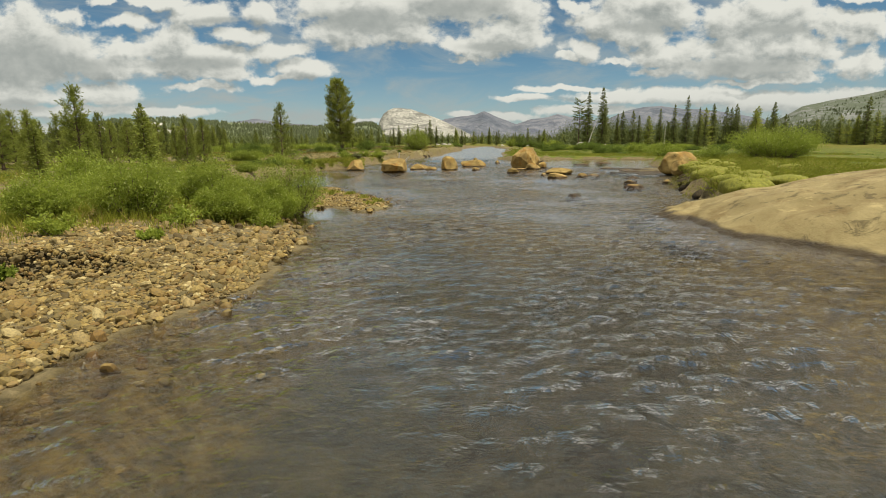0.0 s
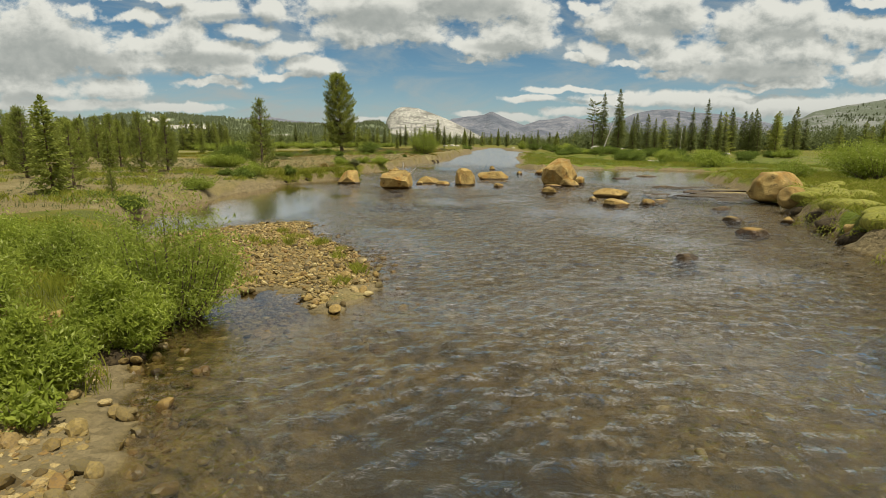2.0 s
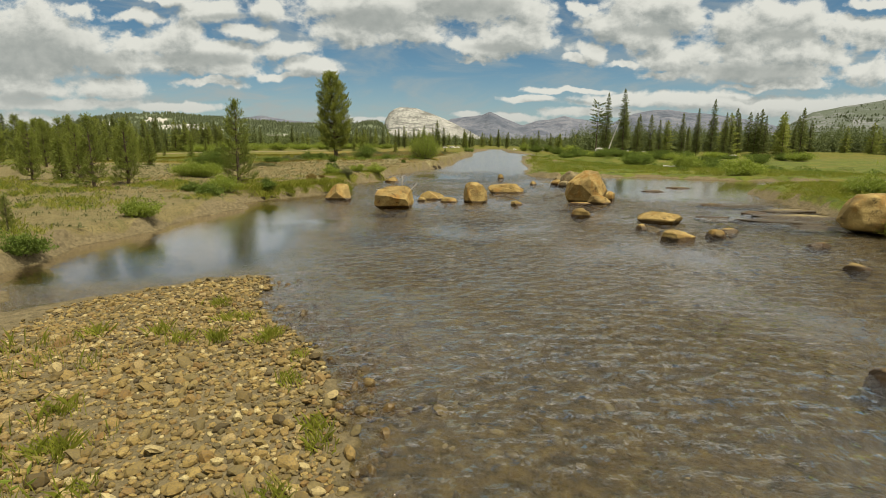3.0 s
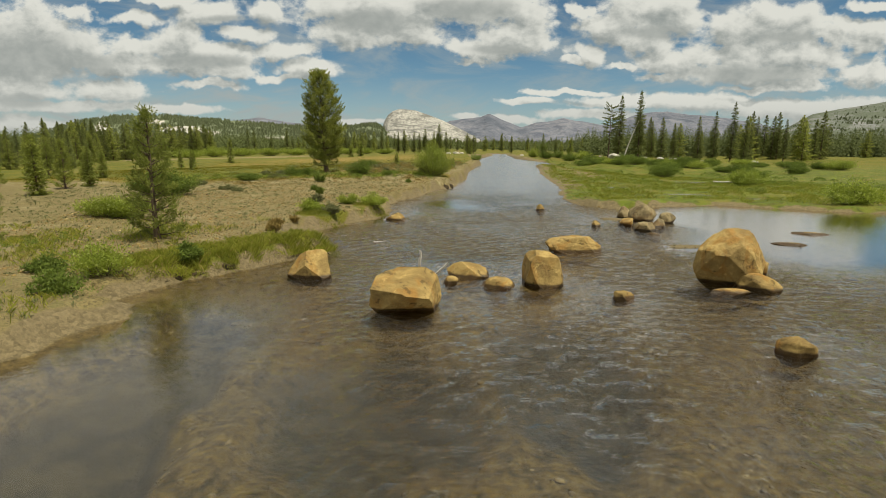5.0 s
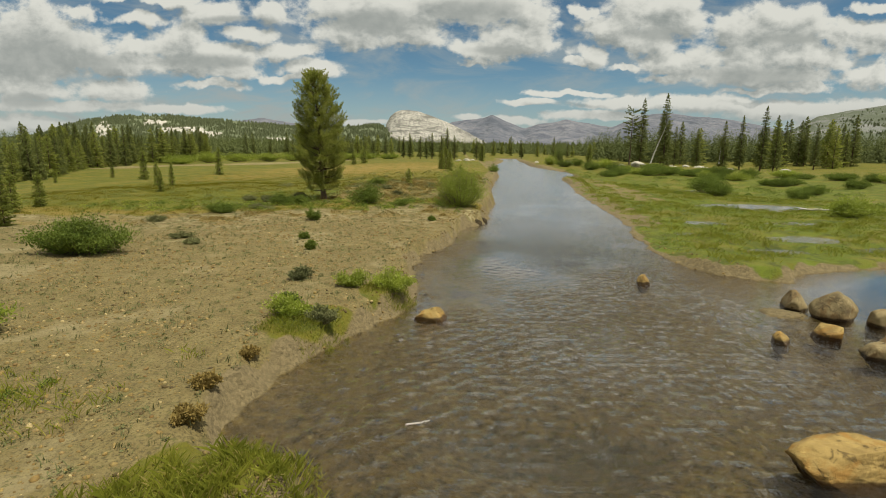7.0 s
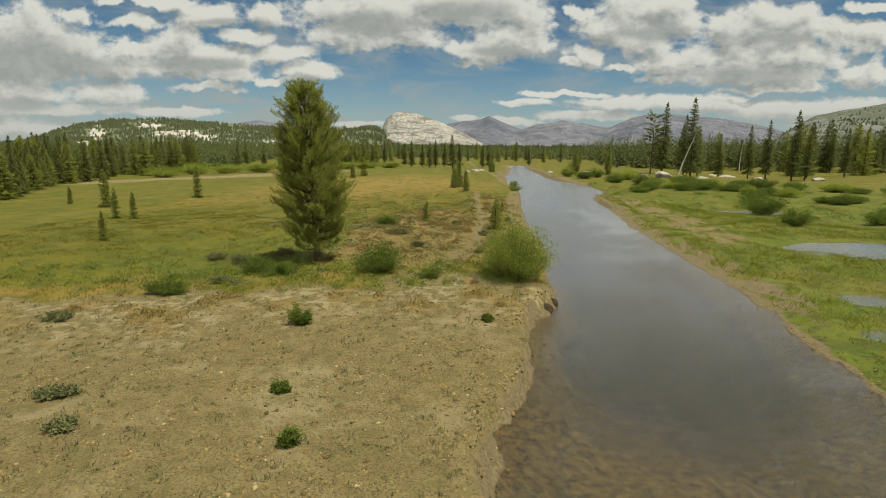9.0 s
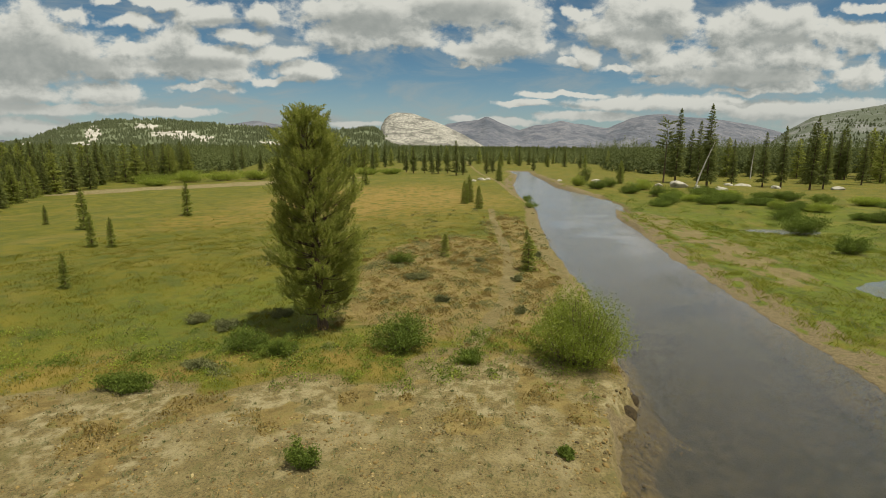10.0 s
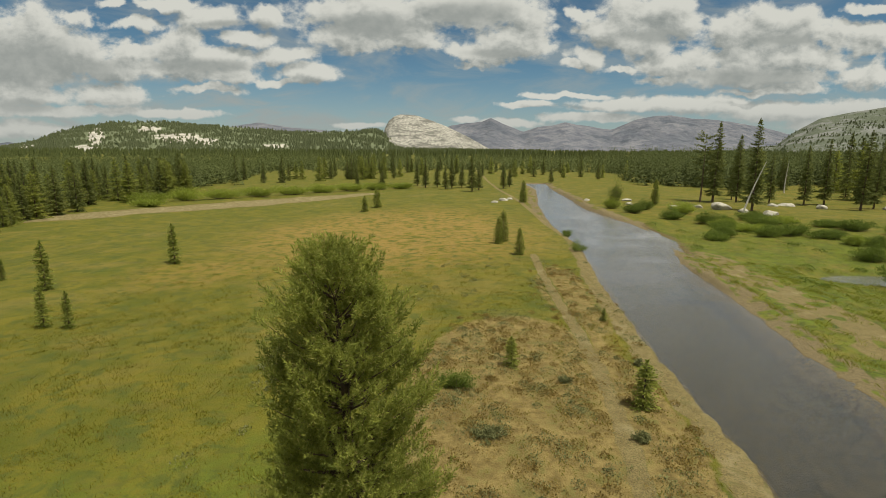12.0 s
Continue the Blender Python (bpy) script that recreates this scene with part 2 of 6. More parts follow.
def cobbles(name, tones):
    """River stones: every stone takes its own tone."""
    m, n, bsdf, at, _ = material(name)
    geo = n.add("ShaderNodeNewGeometry")
    each = n.math("FRACT", n.math("ADD", geo.outputs["Random Per Island"], n.add("ShaderNodeObjectInfo").outputs["Random"]))
    ramp = n.add("ShaderNodeValToRGB")
    ramp.color_ramp.interpolation = "LINEAR"
    while len(ramp.color_ramp.elements) < len(tones):
        ramp.color_ramp.elements.new(0.5)
    for k, c in enumerate(tones):
        ramp.color_ramp.elements[k].position, ramp.color_ramp.elements[k].color = k / (len(tones) - 1), c
    n.put(each, ramp.inputs[0])
    fleck = n.noise(geo.outputs["Position"], 55.0, 3.0, 0.7)
    base = n.mix(n.step(fleck, 0.42, 0.68, 0.0, 0.5), ramp.outputs[0], (0.07, 0.06, 0.045, 1))
    z = n.add("ShaderNodeSeparateXYZ")
    n.put(geo.outputs["Position"], z.inputs[0])
    soaked_dark = n.step(z.outputs[2], 0.045, 0.015)
    base = n.mix(soaked_dark, base, n.mix(1.0, base, (0.5, 0.46, 0.40, 1), "MULTIPLY"))
    n.put(base, bsdf.inputs["Base Color"])
    n.put(n.math("SUBTRACT", 0.8, n.math("MULTIPLY", soaked_dark, 0.4)), bsdf.inputs["Roughness"])
    bump(n, bsdf, fleck, 0.3, 0.01)
    return m


M_ROCK = granite("tan_granite", (0.36, 0.252, 0.088, 1), (0.16, 0.105, 0.036, 1), (0.25, 0.125, 0.026, 1))
M_DARKROCK = granite("lichened_granite", (0.27, 0.21, 0.105, 1), (0.075, 0.055, 0.03, 1), (0.14, 0.08, 0.03, 1))
M_SLAB = granite("ledge_granite", (0.30, 0.235, 0.112, 1), (0.19, 0.145, 0.064, 1), (0.15, 0.10, 0.04, 1), 1.6)
M_PALE = granite("pale_granite", (0.46, 0.43, 0.36, 1), (0.32, 0.30, 0.25, 1), (0.28, 0.25, 0.19, 1), 1.5, wet=False)
M_COBBLE = cobbles("river_cobbles", [(0.055, 0.038, 0.014, 1), (0.23, 0.155, 0.047, 1), (0.11, 0.084, 0.034, 1), (0.30, 0.21, 0.068, 1), (0.17, 0.098, 0.028, 1), (0.42, 0.33, 0.15, 1)])
M_BEDSTONE = cobbles("bed_stones", [(0.06, 0.047, 0.022, 1), (0.22, 0.17, 0.07, 1), (0.11, 0.09, 0.04, 1), (0.34, 0.27, 0.11, 1), (0.15, 0.105, 0.04, 1), (0.62, 0.53, 0.28, 1)])
M_NEEDLE = leafy("pine_needles", (0.15, 0.18, 0.042, 1), (0.39, 0.415, 0.098, 1), (0.42, 0.39, 0.14, 1), 0.4, 0.55)
M_FIR = leafy("fir_needles", (0.11, 0.135, 0.046, 1), (0.25, 0.27, 0.085, 1), None, 0.5, 0.45)
M_YOUNG = leafy("young_pine_needles", (0.15, 0.18, 0.04, 1), (0.32, 0.35, 0.08, 1), None, 0.45, 0.5)
M_WOODS = leafy("far_conifers", (0.095, 0.116, 0.045, 1), (0.145, 0.168, 0.06, 1), None, 0.6, 0.4)
M_HERB = leafy("marsh_herb_leaves", (0.14, 0.19, 0.03, 1), (0.25, 0.30, 0.05, 1), None, 0.45, 0.5)
# paler and greyer than the valley pines: distance haze put into the colour
M_HILLWOODS = leafy("hazed_conifers", (0.12, 0.142, 0.075, 1), (0.165, 0.185, 0.098, 1), None, 0.7, 0.35)
M_WILLOW = leafy("willow_leaves", (0.18, 0.232, 0.036, 1), (0.37, 0.425, 0.075, 1), (0.46, 0.50, 0.17, 1), 0.4, 0.55)
M_SHRUB = leafy("shrub_leaves", (0.085, 0.125, 0.024, 1), (0.20, 0.255, 0.05, 1), None, 0.45, 0.4)
M_SAGE = leafy("sage_leaves", (0.115, 0.125, 0.055, 1), (0.22, 0.225, 0.10, 1), None, 0.6, 0.2)
M_HEATH = leafy("heath", (0.17, 0.12, 0.036, 1), (0.34, 0.25, 0.085, 1), None, 0.7, 0.3)
M_GRASS = leafy("bank_grass", (0.16, 0.185, 0.026, 1), (0.36, 0.365, 0.06, 1), (0.42, 0.35, 0.12, 1), 0.5, 0.5)
M_SEDGE = leafy("meadow_sedge", (0.108, 0.112, 0.009, 1), (0.215, 0.185, 0.017, 1), (0.28, 0.225, 0.065, 1), 0.5, 0.45)
M_BARK = bark("pine_bark", (0.06, 0.042, 0.028, 1), (0.17, 0.12, 0.08, 1))
M_TWIG = bark("willow_twigs", (0.06, 0.045, 0.03, 1), (0.20, 0.15, 0.10, 1))
M_DEAD = bark("bleached_wood", (0.32, 0.29, 0.25, 1), (0.62, 0.58, 0.52, 1))
M_MOSS = bark("mossy_hummock", (0.10, 0.105, 0.018, 1), (0.25, 0.235, 0.04, 1))
# dark peat, taken nearly to black for the shade of the undercut
M_TURF = bark("shaded_peat", (0.016, 0.011, 0.006, 1), (0.06, 0.042, 0.018, 1))

# ground: gravel, sand, meadow, heath and stream bed, laid out by the painted zones
M_GROUND, n, bsdf, at, _ = material("valley_ground")
zone = {}
for k in ("gravel", "green", "heath", "ochre", "lush", "crust"):
    painted = n.add("ShaderNodeAttribute")
    painted.attribute_name = k
    zone[k] = painted.outputs["Fac"]
n1, n2, n3 = n.noise(at, 0.35, 6.0, 0.6, 0.4), n.noise(at, 2.2, 5.0, 0.65), n.noise(at, 16.0, 4.0, 0.7)
sand = n.mix(n.step(n2, 0.3, 0.7), (0.152, 0.116, 0.046, 1), (0.215, 0.17, 0.072, 1))
sand = n.mix(n.step(n3, 0.46, 0.64, 0.0, 0.85), sand, (0.08, 0.063, 0.028, 1))
sand = n.mix(n.math("MULTIPLY", n.step(n1, 0.54, 0.68), 0.45), sand, (0.30, 0.25, 0.14, 1))
speck = n.noise(at, 5.5, 4.0, 0.75)
sand = n.mix(n.step(speck, 0.56, 0.66, 0.0, 0.75), sand, (0.095, 0.09, 0.03, 1))
sand = n.mix(n.math("MULTIPLY", zone["crust"], n.step(n2, 0.45, 0.62, 0.0, 0.7)), sand, (0.31, 0.265, 0.15, 1))
sand = n.mix(n.step(n.noise(at, 1.0, 5.0, 0.7, 0.6), 0.54, 0.66, 0.0, 0.55), sand, (0.115, 0.105, 0.035, 1))
meadow = n.mix(n.step(n1, 0.32, 0.68), (0.080, 0.087, 0.007, 1), (0.142, 0.12, 0.012, 1))
meadow = n.mix(n.step(n2, 0.45, 0.75, 0.0, 0.6), meadow, (0.086, 0.103, 0.011, 1))
meadow = n.mix(n.math("MULTIPLY", zone["lush"], n.step(n2, 0.2, 0.6)), meadow, (0.095, 0.122, 0.012, 1))
meadow = n.mix(n.math("MULTIPLY", zone["lush"], n.step(n.noise(at, 1.3, 5.0, 0.65, 0.9), 0.50, 0.60, 0.0, 0.8)), meadow, (0.040, 0.052, 0.012, 1))
meadow = n.mix(n.math("MULTIPLY", zone["lush"], n.step(n.noise(at, 0.42, 4.0, 0.6, 0.9), 0.52, 0.62, 0.0, 0.7)), meadow, (0.118, 0.145, 0.015, 1))
meadow = n.mix(n.step(n.noise(at, 0.13, 4.0, 0.6, 0.8), 0.5, 0.68, 0.0, 0.4), meadow, (0.20, 0.15, 0.042, 1))
meadow = n.mix(n.step(n.noise(at, 0.75, 4.0, 0.6, 0.5), 0.5, 0.64, 0.0, 0.75), meadow, (0.062, 0.078, 0.012, 1))
meadow = n.mix(n.math("MULTIPLY", zone["ochre"], n.step(n.noise(at, 0.9, 5.0), 0.35, 0.6)), meadow, (0.235, 0.155, 0.04, 1))
meadow = n.mix(n.step(n3, 0.5, 0.8, 0.0, 0.5), meadow, (0.075, 0.085, 0.02, 1))
meadow = n.mix(n.step(n.noise(n.vec("MULTIPLY", at, (0.5, 1.6, 1.0)), 0.5, 4.0, 0.65, 0.7), 0.53, 0.66, 0.0, 0.4), meadow, (0.10, 0.085, 0.018, 1))
heath = n.mix(n.step(n2, 0.35, 0.65), (0.13, 0.092, 0.03, 1), (0.245, 0.18, 0.066, 1))
heath = n.mix(n.step(n3, 0.48, 0.7, 0.0, 0.7), heath, (0.14, 0.12, 0.04, 1))
heath = n.mix(n.step(n.noise(at, 1.1, 5.0, 0.7), 0.5, 0.66, 0.0, 0.75), heath, (0.105, 0.10, 0.026, 1))
cells = n.add("ShaderNodeTexVoronoi")
n.put(at, cells.inputs["Vector"])
cells.inputs["Scale"].default_value = 11.0
pebble = n.mix(n.step(n3, 0.3, 0.7), (0.09, 0.07, 0.034, 1), (0.19, 0.145, 0.072, 1))
pebble = n.mix(0.45, pebble, n.mix(n.vec("DOT_PRODUCT", cells.outputs["Color"], (.5, .3, .2)), (0.06, 0.047, 0.024, 1), (0.27, 0.21, 0.115, 1)))
base = n.mix(n.step(n.math("ADD", zone["green"], n.math("MULTIPLY", n.math("SUBTRACT", n2, 0.5), 0.5)), 0.4, 0.6), sand, meadow)
base = n.mix(n.step(n.math("ADD", zone["heath"], n.math("MULTIPLY", n.math("SUBTRACT", n2, 0.5), 0.6)), 0.4, 0.6), base, heath)
base = n.mix(n.step(n.math("ADD", zone["gravel"], n.math("MULTIPLY", n.math("SUBTRACT", n3, 0.5), 0.4)), 0.35, 0.65), base, pebble)
z = n.add("ShaderNodeSeparateXYZ")
n.put(n.add("ShaderNodeNewGeometry").outputs["Position"], z.inputs[0])
under = n.math("MULTIPLY", n.step(z.outputs[2], 0.03, -0.02), zone["gravel"])
base = n.mix(under, base, n.mix(1.0, base, n.mix(n.step(n.noise(at, 4.5, 6.0, 0.75, 0.3), 0.36, 0.64), (0.22, 0.21, 0.15, 1), (0.98, 0.92, 0.65, 1)), "MULTIPLY"))
# the water absorbs nothing; its darkening with depth is put into the bed colour
deep_dark = n.math("MULTIPLY", n.step(n.math("ADD", z.outputs[2], n.math("MULTIPLY", n.math("SUBTRACT", n1, 0.5), 0.3)), -0.52, -0.86), zone["gravel"])
base = n.mix(deep_dark, base, n.mix(n.step(n2, 0.35, 0.65), (0.020, 0.018, 0.012, 1), (0.055, 0.048, 0.030, 1)))
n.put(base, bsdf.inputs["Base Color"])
bsdf.inputs["Roughness"].default_value = 0.95
bump(n, bsdf, n.math("ADD", n.math("MULTIPLY", n2, 0.6), n.math("ADD", n3, n.math("MULTIPLY", cells.outputs["Distance"], -0.5))), 0.7, 0.09)

# water: clear and shallow, brown from its bed, with small running waves
M_WATER, n, bsdf, at, out = material("stream_water")
geo = n.add("ShaderNodeNewGeometry").outputs["Position"]
run = n.vec("MULTIPLY", geo, (1.0, 0.62, 1.0))
calm = n.step(n.noise(geo, 0.16, 3.0), 0.30, 0.58)
for px_, py_, reach in ((-9.0, 30.0, 5.0), (-8.6, 24.0, 6.0), (-3.6, 13.6, 2.6), (16.0, 47.5, 9.5), (12.0, 41.0, 6.0)):
    calm = n.math("MULTIPLY", calm, n.step(n.vec("DISTANCE", geo, (px_, py_, 0)), reach * .5, reach * 1.2))
ripple = n.add("ShaderNodeMath", "ADD")
n.put(n.math("MULTIPLY", n.math("ABSOLUTE", n.math("SUBTRACT", n.noise(run, 2.6, 3.0, 0.55, 1.2), 0.5)), 1.9), ripple.inputs[0])
n.put(n.math("MULTIPLY", n.noise(n.vec("MULTIPLY", geo, (1.2, 2.0, 1.0)), 7.5, 4.0, 0.6, 0.8), 0.75), ripple.inputs[1])
far = n.add("ShaderNodeSeparateXYZ")
n.put(geo, far.inputs[0])
calm_pool = n.math("MULTIPLY", n.step(far.outputs[1], 36.0, 74.0, 1.0, 0.22), n.math("ADD", 0.05, n.math("MULTIPLY", calm, 0.95)))
b = n.add("ShaderNodeBump")
n.put(ripple.outputs[0], b.inputs["Height"])
n.put(n.math("MULTIPLY", calm_pool, 0.9), b.inputs["Strength"])
b.inputs["Distance"].default_value = 0.15
gloss, clear = n.add("ShaderNodeBsdfGlossy"), n.add("ShaderNodeBsdfTransparent")
n.put(n.step(far.outputs[1], 44.0, 66.0, 0.02, 0.22), gloss.inputs["Roughness"])
gloss.inputs["Color"].default_value = (0.90, 0.86, 0.83, 1)
clear.inputs["Color"].default_value = (0.92, 0.905, 0.80, 1)
n.put(b.outputs[0], gloss.inputs["Normal"])
fres = n.add("ShaderNodeFresnel")
fres.inputs["IOR"].default_value = 1.8
n.put(b.outputs[0], fres.inputs["Normal"])
both = n.add("ShaderNodeMixShader")
level = n.add("ShaderNodeFresnel")
level.inputs["IOR"].default_value = 1.8
upright = n.add("ShaderNodeCombineXYZ")
upright.inputs[2].default_value = 1.0
n.put(upright.outputs[0], level.inputs["Normal"])
sheen = n.math("MINIMUM", fres.outputs[0], n.math("MULTIPLY", level.outputs[0], 2.6))
n.put(n.math("MINIMUM", n.math("MULTIPLY", n.math("POWER", sheen, 1.65), 3.7), 0.94), both.inputs[0])
n.put(clear.outputs[0], both.inputs[1])
n.put(gloss.outputs[0], both.inputs[2])
n.put(both.outputs[0], out.inputs[0])

# ---------------------------------------------------------------- the lie of the land
# the plan is drawn shortened along the valley; LONG stretches it to true length
LONG = 1.19


def shrink(y):
    """The near reach is drawn a little too large on the plan: its scale, by plan length."""
    s = np.clip((np.asarray(y, float) - 22) / 4.5, 0, 1)
    return .93 + .07 * s * s * (3 - 2 * s)


def spread_out(x, y, z):
    """From the plan to true places, as an array of points."""
    k = shrink(y)
    return np.stack([x * k, y * LONG * k, z * k], -1)


LEFT_EDGE = [(-6, -30), (-4.2, -6), (-3.8, 0), (-3.5, 3.1), (-3.1, 4.1), (-2.7, 5.1), (-2.55, 7.6), (-3.3, 9.9), (-4.2, 10.9), (-4.6, 12.0),
             (-4.1, 12.7), (-3.4, 12.9), (-2.8, 12.6), (-2.4, 12.0), (-2.0, 11.9), (-1.6, 12.7), (-1.7, 13.9), (-2.3, 15.2), (-3.3, 16.6), (-4.3, 17.6),
             (-4.7, 19.2), (-6.0, 19.1), (-7.0, 18.1), (-8.2, 17.2), (-10.4, 19.0), (-10.8, 21.6), (-10.0, 23.5), (-9.7, 25.0), (-9.3, 26.2), (-8.8, 26.8),
             (-9.3, 27.6), (-10.2, 27.5), (-9.5, 28.3), (-9.0, 29.3), (-8.3, 30.0), (-7.7, 30.8), (-7.2, 31.4), (-6.4, 31.8), (-6.0, 32.3), (-6.4, 33.0),
             (-7.6, 33.3), (-8.0, 34.2), (-7.9, 35.5), (-7.6, 36.3), (-6.8, 37.6), (-6.2, 38.6), (-5.6, 39.6), (-5.0, 40.6), (-5.2, 42.5), (-5.5, 45.0),
             (-5.0, 47.0), (-3.9, 48.8), (-3.5, 50.5), (-3.3, 52.3), (-2.7, 54.0), (-1.5, 55.5), (-0.9, 59.5), (0.3, 66), (0.9, 76), (2.6, 88),
             (4.9, 102), (5.9, 121), (8.0, 141), (11, 156), (16, 182), (17, 205)]
RIGHT_EDGE = [(24, 205), (21, 182), (19.5, 160), (17.6, 141), (18.4, 130), (19.4, 122), (18.6, 109), (14.2, 97), (12.1, 84), (10.4, 76), (9.3, 67),
              (8.1, 57), (6.5, 50.5), (6.0, 47.0), (6.9, 44.2), (9.0, 43.2), (11, 44.6), (15, 45.5), (21, 43), (27, 41), (27, 37), (20, 36), (16.2, 34),
              (15.0, 30), (13.6, 25), (11.4, 20.6), (9.3, 16.2), (8.1, 13.0), (7.4, 10.2), (7.3, 7), (8, 0), (9, -30)]
RIVER = np.array(LEFT_EDGE + RIGHT_EDGE, float)
# heights of the open ground, on both banks
HEIGHTS = np.array([(-6, 3, .30), (-9, 6, .45), (-6.5, 11, .5), (-9, 13, .5), (-15, 12, .6), (-22, 22, .5), (-13, 35, .35), (-13, 27, .45), (-8, 37, .55),
                    (-11, 48.7, .6), (-21, 49.6, .4), (-23, 56, .2), (-11.6, 51.5, .75), (-6.6, 59, 1.05), (-13.3, 59.7, 1.1), (-20, 59, .6), (-25, 70, .9),
                    (-8, 68, 1.2), (-2.7, 75.7, 1.1), (1, 89.7, .8), (-27, 82, .4), (-36, 85, -.3), (-42, 99, .4), (-4, 96, 1.3), (10, 52, .2), (14, 62, .1),
                    (22, 70, -.3), (31, 77, -.7), (38, 88, -1.9), (40, 100, -1.6), (42, 112, -.2), (12, 25, .6), (20, 28, .5), (14, 10, .6), (30, 30, .3),
                    (53, 142, .2), (38, 155, .8), (75, 164, -1.8), (100, 165, -1.2), (140, 200, 0), (0, 140, 1.2), (0, 260, 1.5), (-60, 130, -.6), (-120, 170, -1.5), (-84, 126, -1.0), (-66, 98, -1.0),
                    (-60, 60, -1), (60, 60, -.8), (-60, 0, 0), (60, 0, 0), (150, 100, -1), (-150, 90, -1.5)], float)

# standing water in the marsh: centre, level, half widths
PONDS = [(-6.5, 5.0, .06, 1.0, .36), (-5.5, 5.75, .06, .8, .30), (12.3, 48.2, .03, 1.6, .8), (19.5, 48.6, .03, 3.0, .9), (13.5, 56.5, .03, 1.4, .9), (20, 57, -.05, 2.2, .8), (10.2, 52.5, .04, .9, .6), (25.5, 69.5, -.62, 6.0, 3.2), (16.2, 51.3, .02, 2.2, 1.1), (35, 97, -1.75, 6, 2.0)]


# gravel shoals that just break the surface: centre, half widths
SHOALS = [(7.0, 34.0, 1.5, .55), (6.4, 40.1, 1.1, .7)]


# dark holes in the bed: centre, half widths, depth
HOLES = [(-.6, 3.0, 2.4, 2.2, .6), (-1.0, 6.2, 1.9, 2.4, .6), (-1.0, 9.6, 1.8, 2.2, .6), (.1, 26.0, 1.5, 2.3, .6), (-3.4, 25.0, 2.2, 1.7, .5), (-7.8, 26.0, 2.2, 4.0, .6), (-2.2, 34.2, 2.6, 1.3, .3), (-7.6, 22.0, 2.4, 3.0, .5)]


def river_distance(x, y):
    """Metres to the water's edge: positive on land, negative in the stream."""
    d2, inside = np.full(x.shape, 1e9), np.zeros(x.shape, bool)
    for (ax, ay), (bx, by) in zip(RIVER, np.roll(RIVER, -1, 0)):
        ex, ey = bx - ax, by - ay
        s = np.clip(((x - ax) * ex + (y - ay) * ey) / (ex * ex + ey * ey), 0, 1)
        d2 = np.minimum(d2, (x - ax - s * ex) ** 2 + (y - ay - s * ey) ** 2)
        if ey:
            inside ^= ((ay > y) != (by > y)) & (x < ax + (y - ay) * ex / ey)
    return np.where(inside, -1, 1) * np.sqrt(d2)


def soft(a, b, v):
    s = np.clip((v - a) / (b - a), 0, 1)
    return s * s * (3 - 2 * s)


def waves(x, y, size, seed=0.0):
    """Cheap smooth unevenness, about -1 to 1."""
    u, v = x / size + seed, y / size - 1.7 * seed
    return (np.sin(1.9 * u + 1.3 * np.sin(1.1 * v + seed)) * np.cos(2.3 * v + 1.1 * np.sin(1.7 * u)) + .5 * np.sin(4.1 * u + 2.2 * v) * np.cos(3.7 * v - 1.9 * u)) / 1.5


def open_height(x, y):
    w, z = np.zeros(x.shape), np.zeros(x.shape)
    for hx, hy, hz in HEIGHTS:
        q = 1 / (((x - hx) ** 2 + (y - hy) ** 2) + 4 + .002 * (hx * hx + hy * hy)) ** 1.6
        w, z = w + q, z + q * hz
    return z / w


def ground_height(x, y):
    x, y = np.asarray(x, float), np.asarray(y, float)
    d = river_distance(x, y) + .22 * waves(x, y, 1.1, 2.0) + .1 * waves(x, y, .4, 5.0)
    land = open_height(x, y) + .09 * soft(4, 8, x) * soft(20, 40, y) * soft(110, 90, y) * waves(x, y, 1.3, 7.0) + .05 * waves(x, y, 2.3, 1.0) + .1 * waves(x, y, 9, 3.0)
    # the gravel bars slope gently, the grassy banks stand up as small steps
    bar1 = soft(6.5, 3.5, np.hypot((x + 5.0) / 1.0, (y - 4.5) / 1.15))
    bar2 = soft(5.2, 2.6, np.hypot(x + 4.6, y - 16.0))
    flat = np.clip(bar1 + bar2 + soft(5, 8, x) * soft(46, 48, y) * soft(90, 80, y), 0, 1)
    rise = soft(0, 1, d / (.5 + 3.0 * flat))
    up = land * (1 - bar2) + .1 * bar2
    shore = .02 + (up - .02) * rise
    bed = -.06 - .30 * soft(0, 3.5, -d) - .12 * soft(3, 8, -d) - .8 * soft(.1, 1.5, -d) * soft(42, 54, y) - .5 * soft(1.2, 3.4, -d) * soft(13, 7, y) + .03 * waves(x, y, 1.6, 4.0)
    for cx, cy, a, b, deep in HOLES:
        bed = bed - deep * soft(1.15, .45, np.hypot((x - cx) / a, (y - cy) / b) + .22 * waves(x, y, .9, cx)) * soft(.15, 1.0, -d)
    z = np.where(d > 0, shore, bed)
    z = np.where(d > 0, z, np.minimum(z, .02))
    for cx, cy, a, b in SHOALS:
        r = np.hypot((x - cx) / a, (y - cy) / b) + .22 * waves(x, y, .8, 6)
        z = np.maximum(z, np.where(r < 1.7, .035 - .10 * r * r, -9.0))
    for px_, py_, level, a, b in PONDS:
        r = np.hypot((x - px_) / a, (y - py_) / b) + .1 * waves(x, y, 1.5, 8)
        z = np.where(r < 1.6, z + (level - .15 + .17 * soft(.6, 1.0, r) - z) * soft(1.6, .95, r), z)
    return z

# ---------------------------------------------------------------- mesh helpers


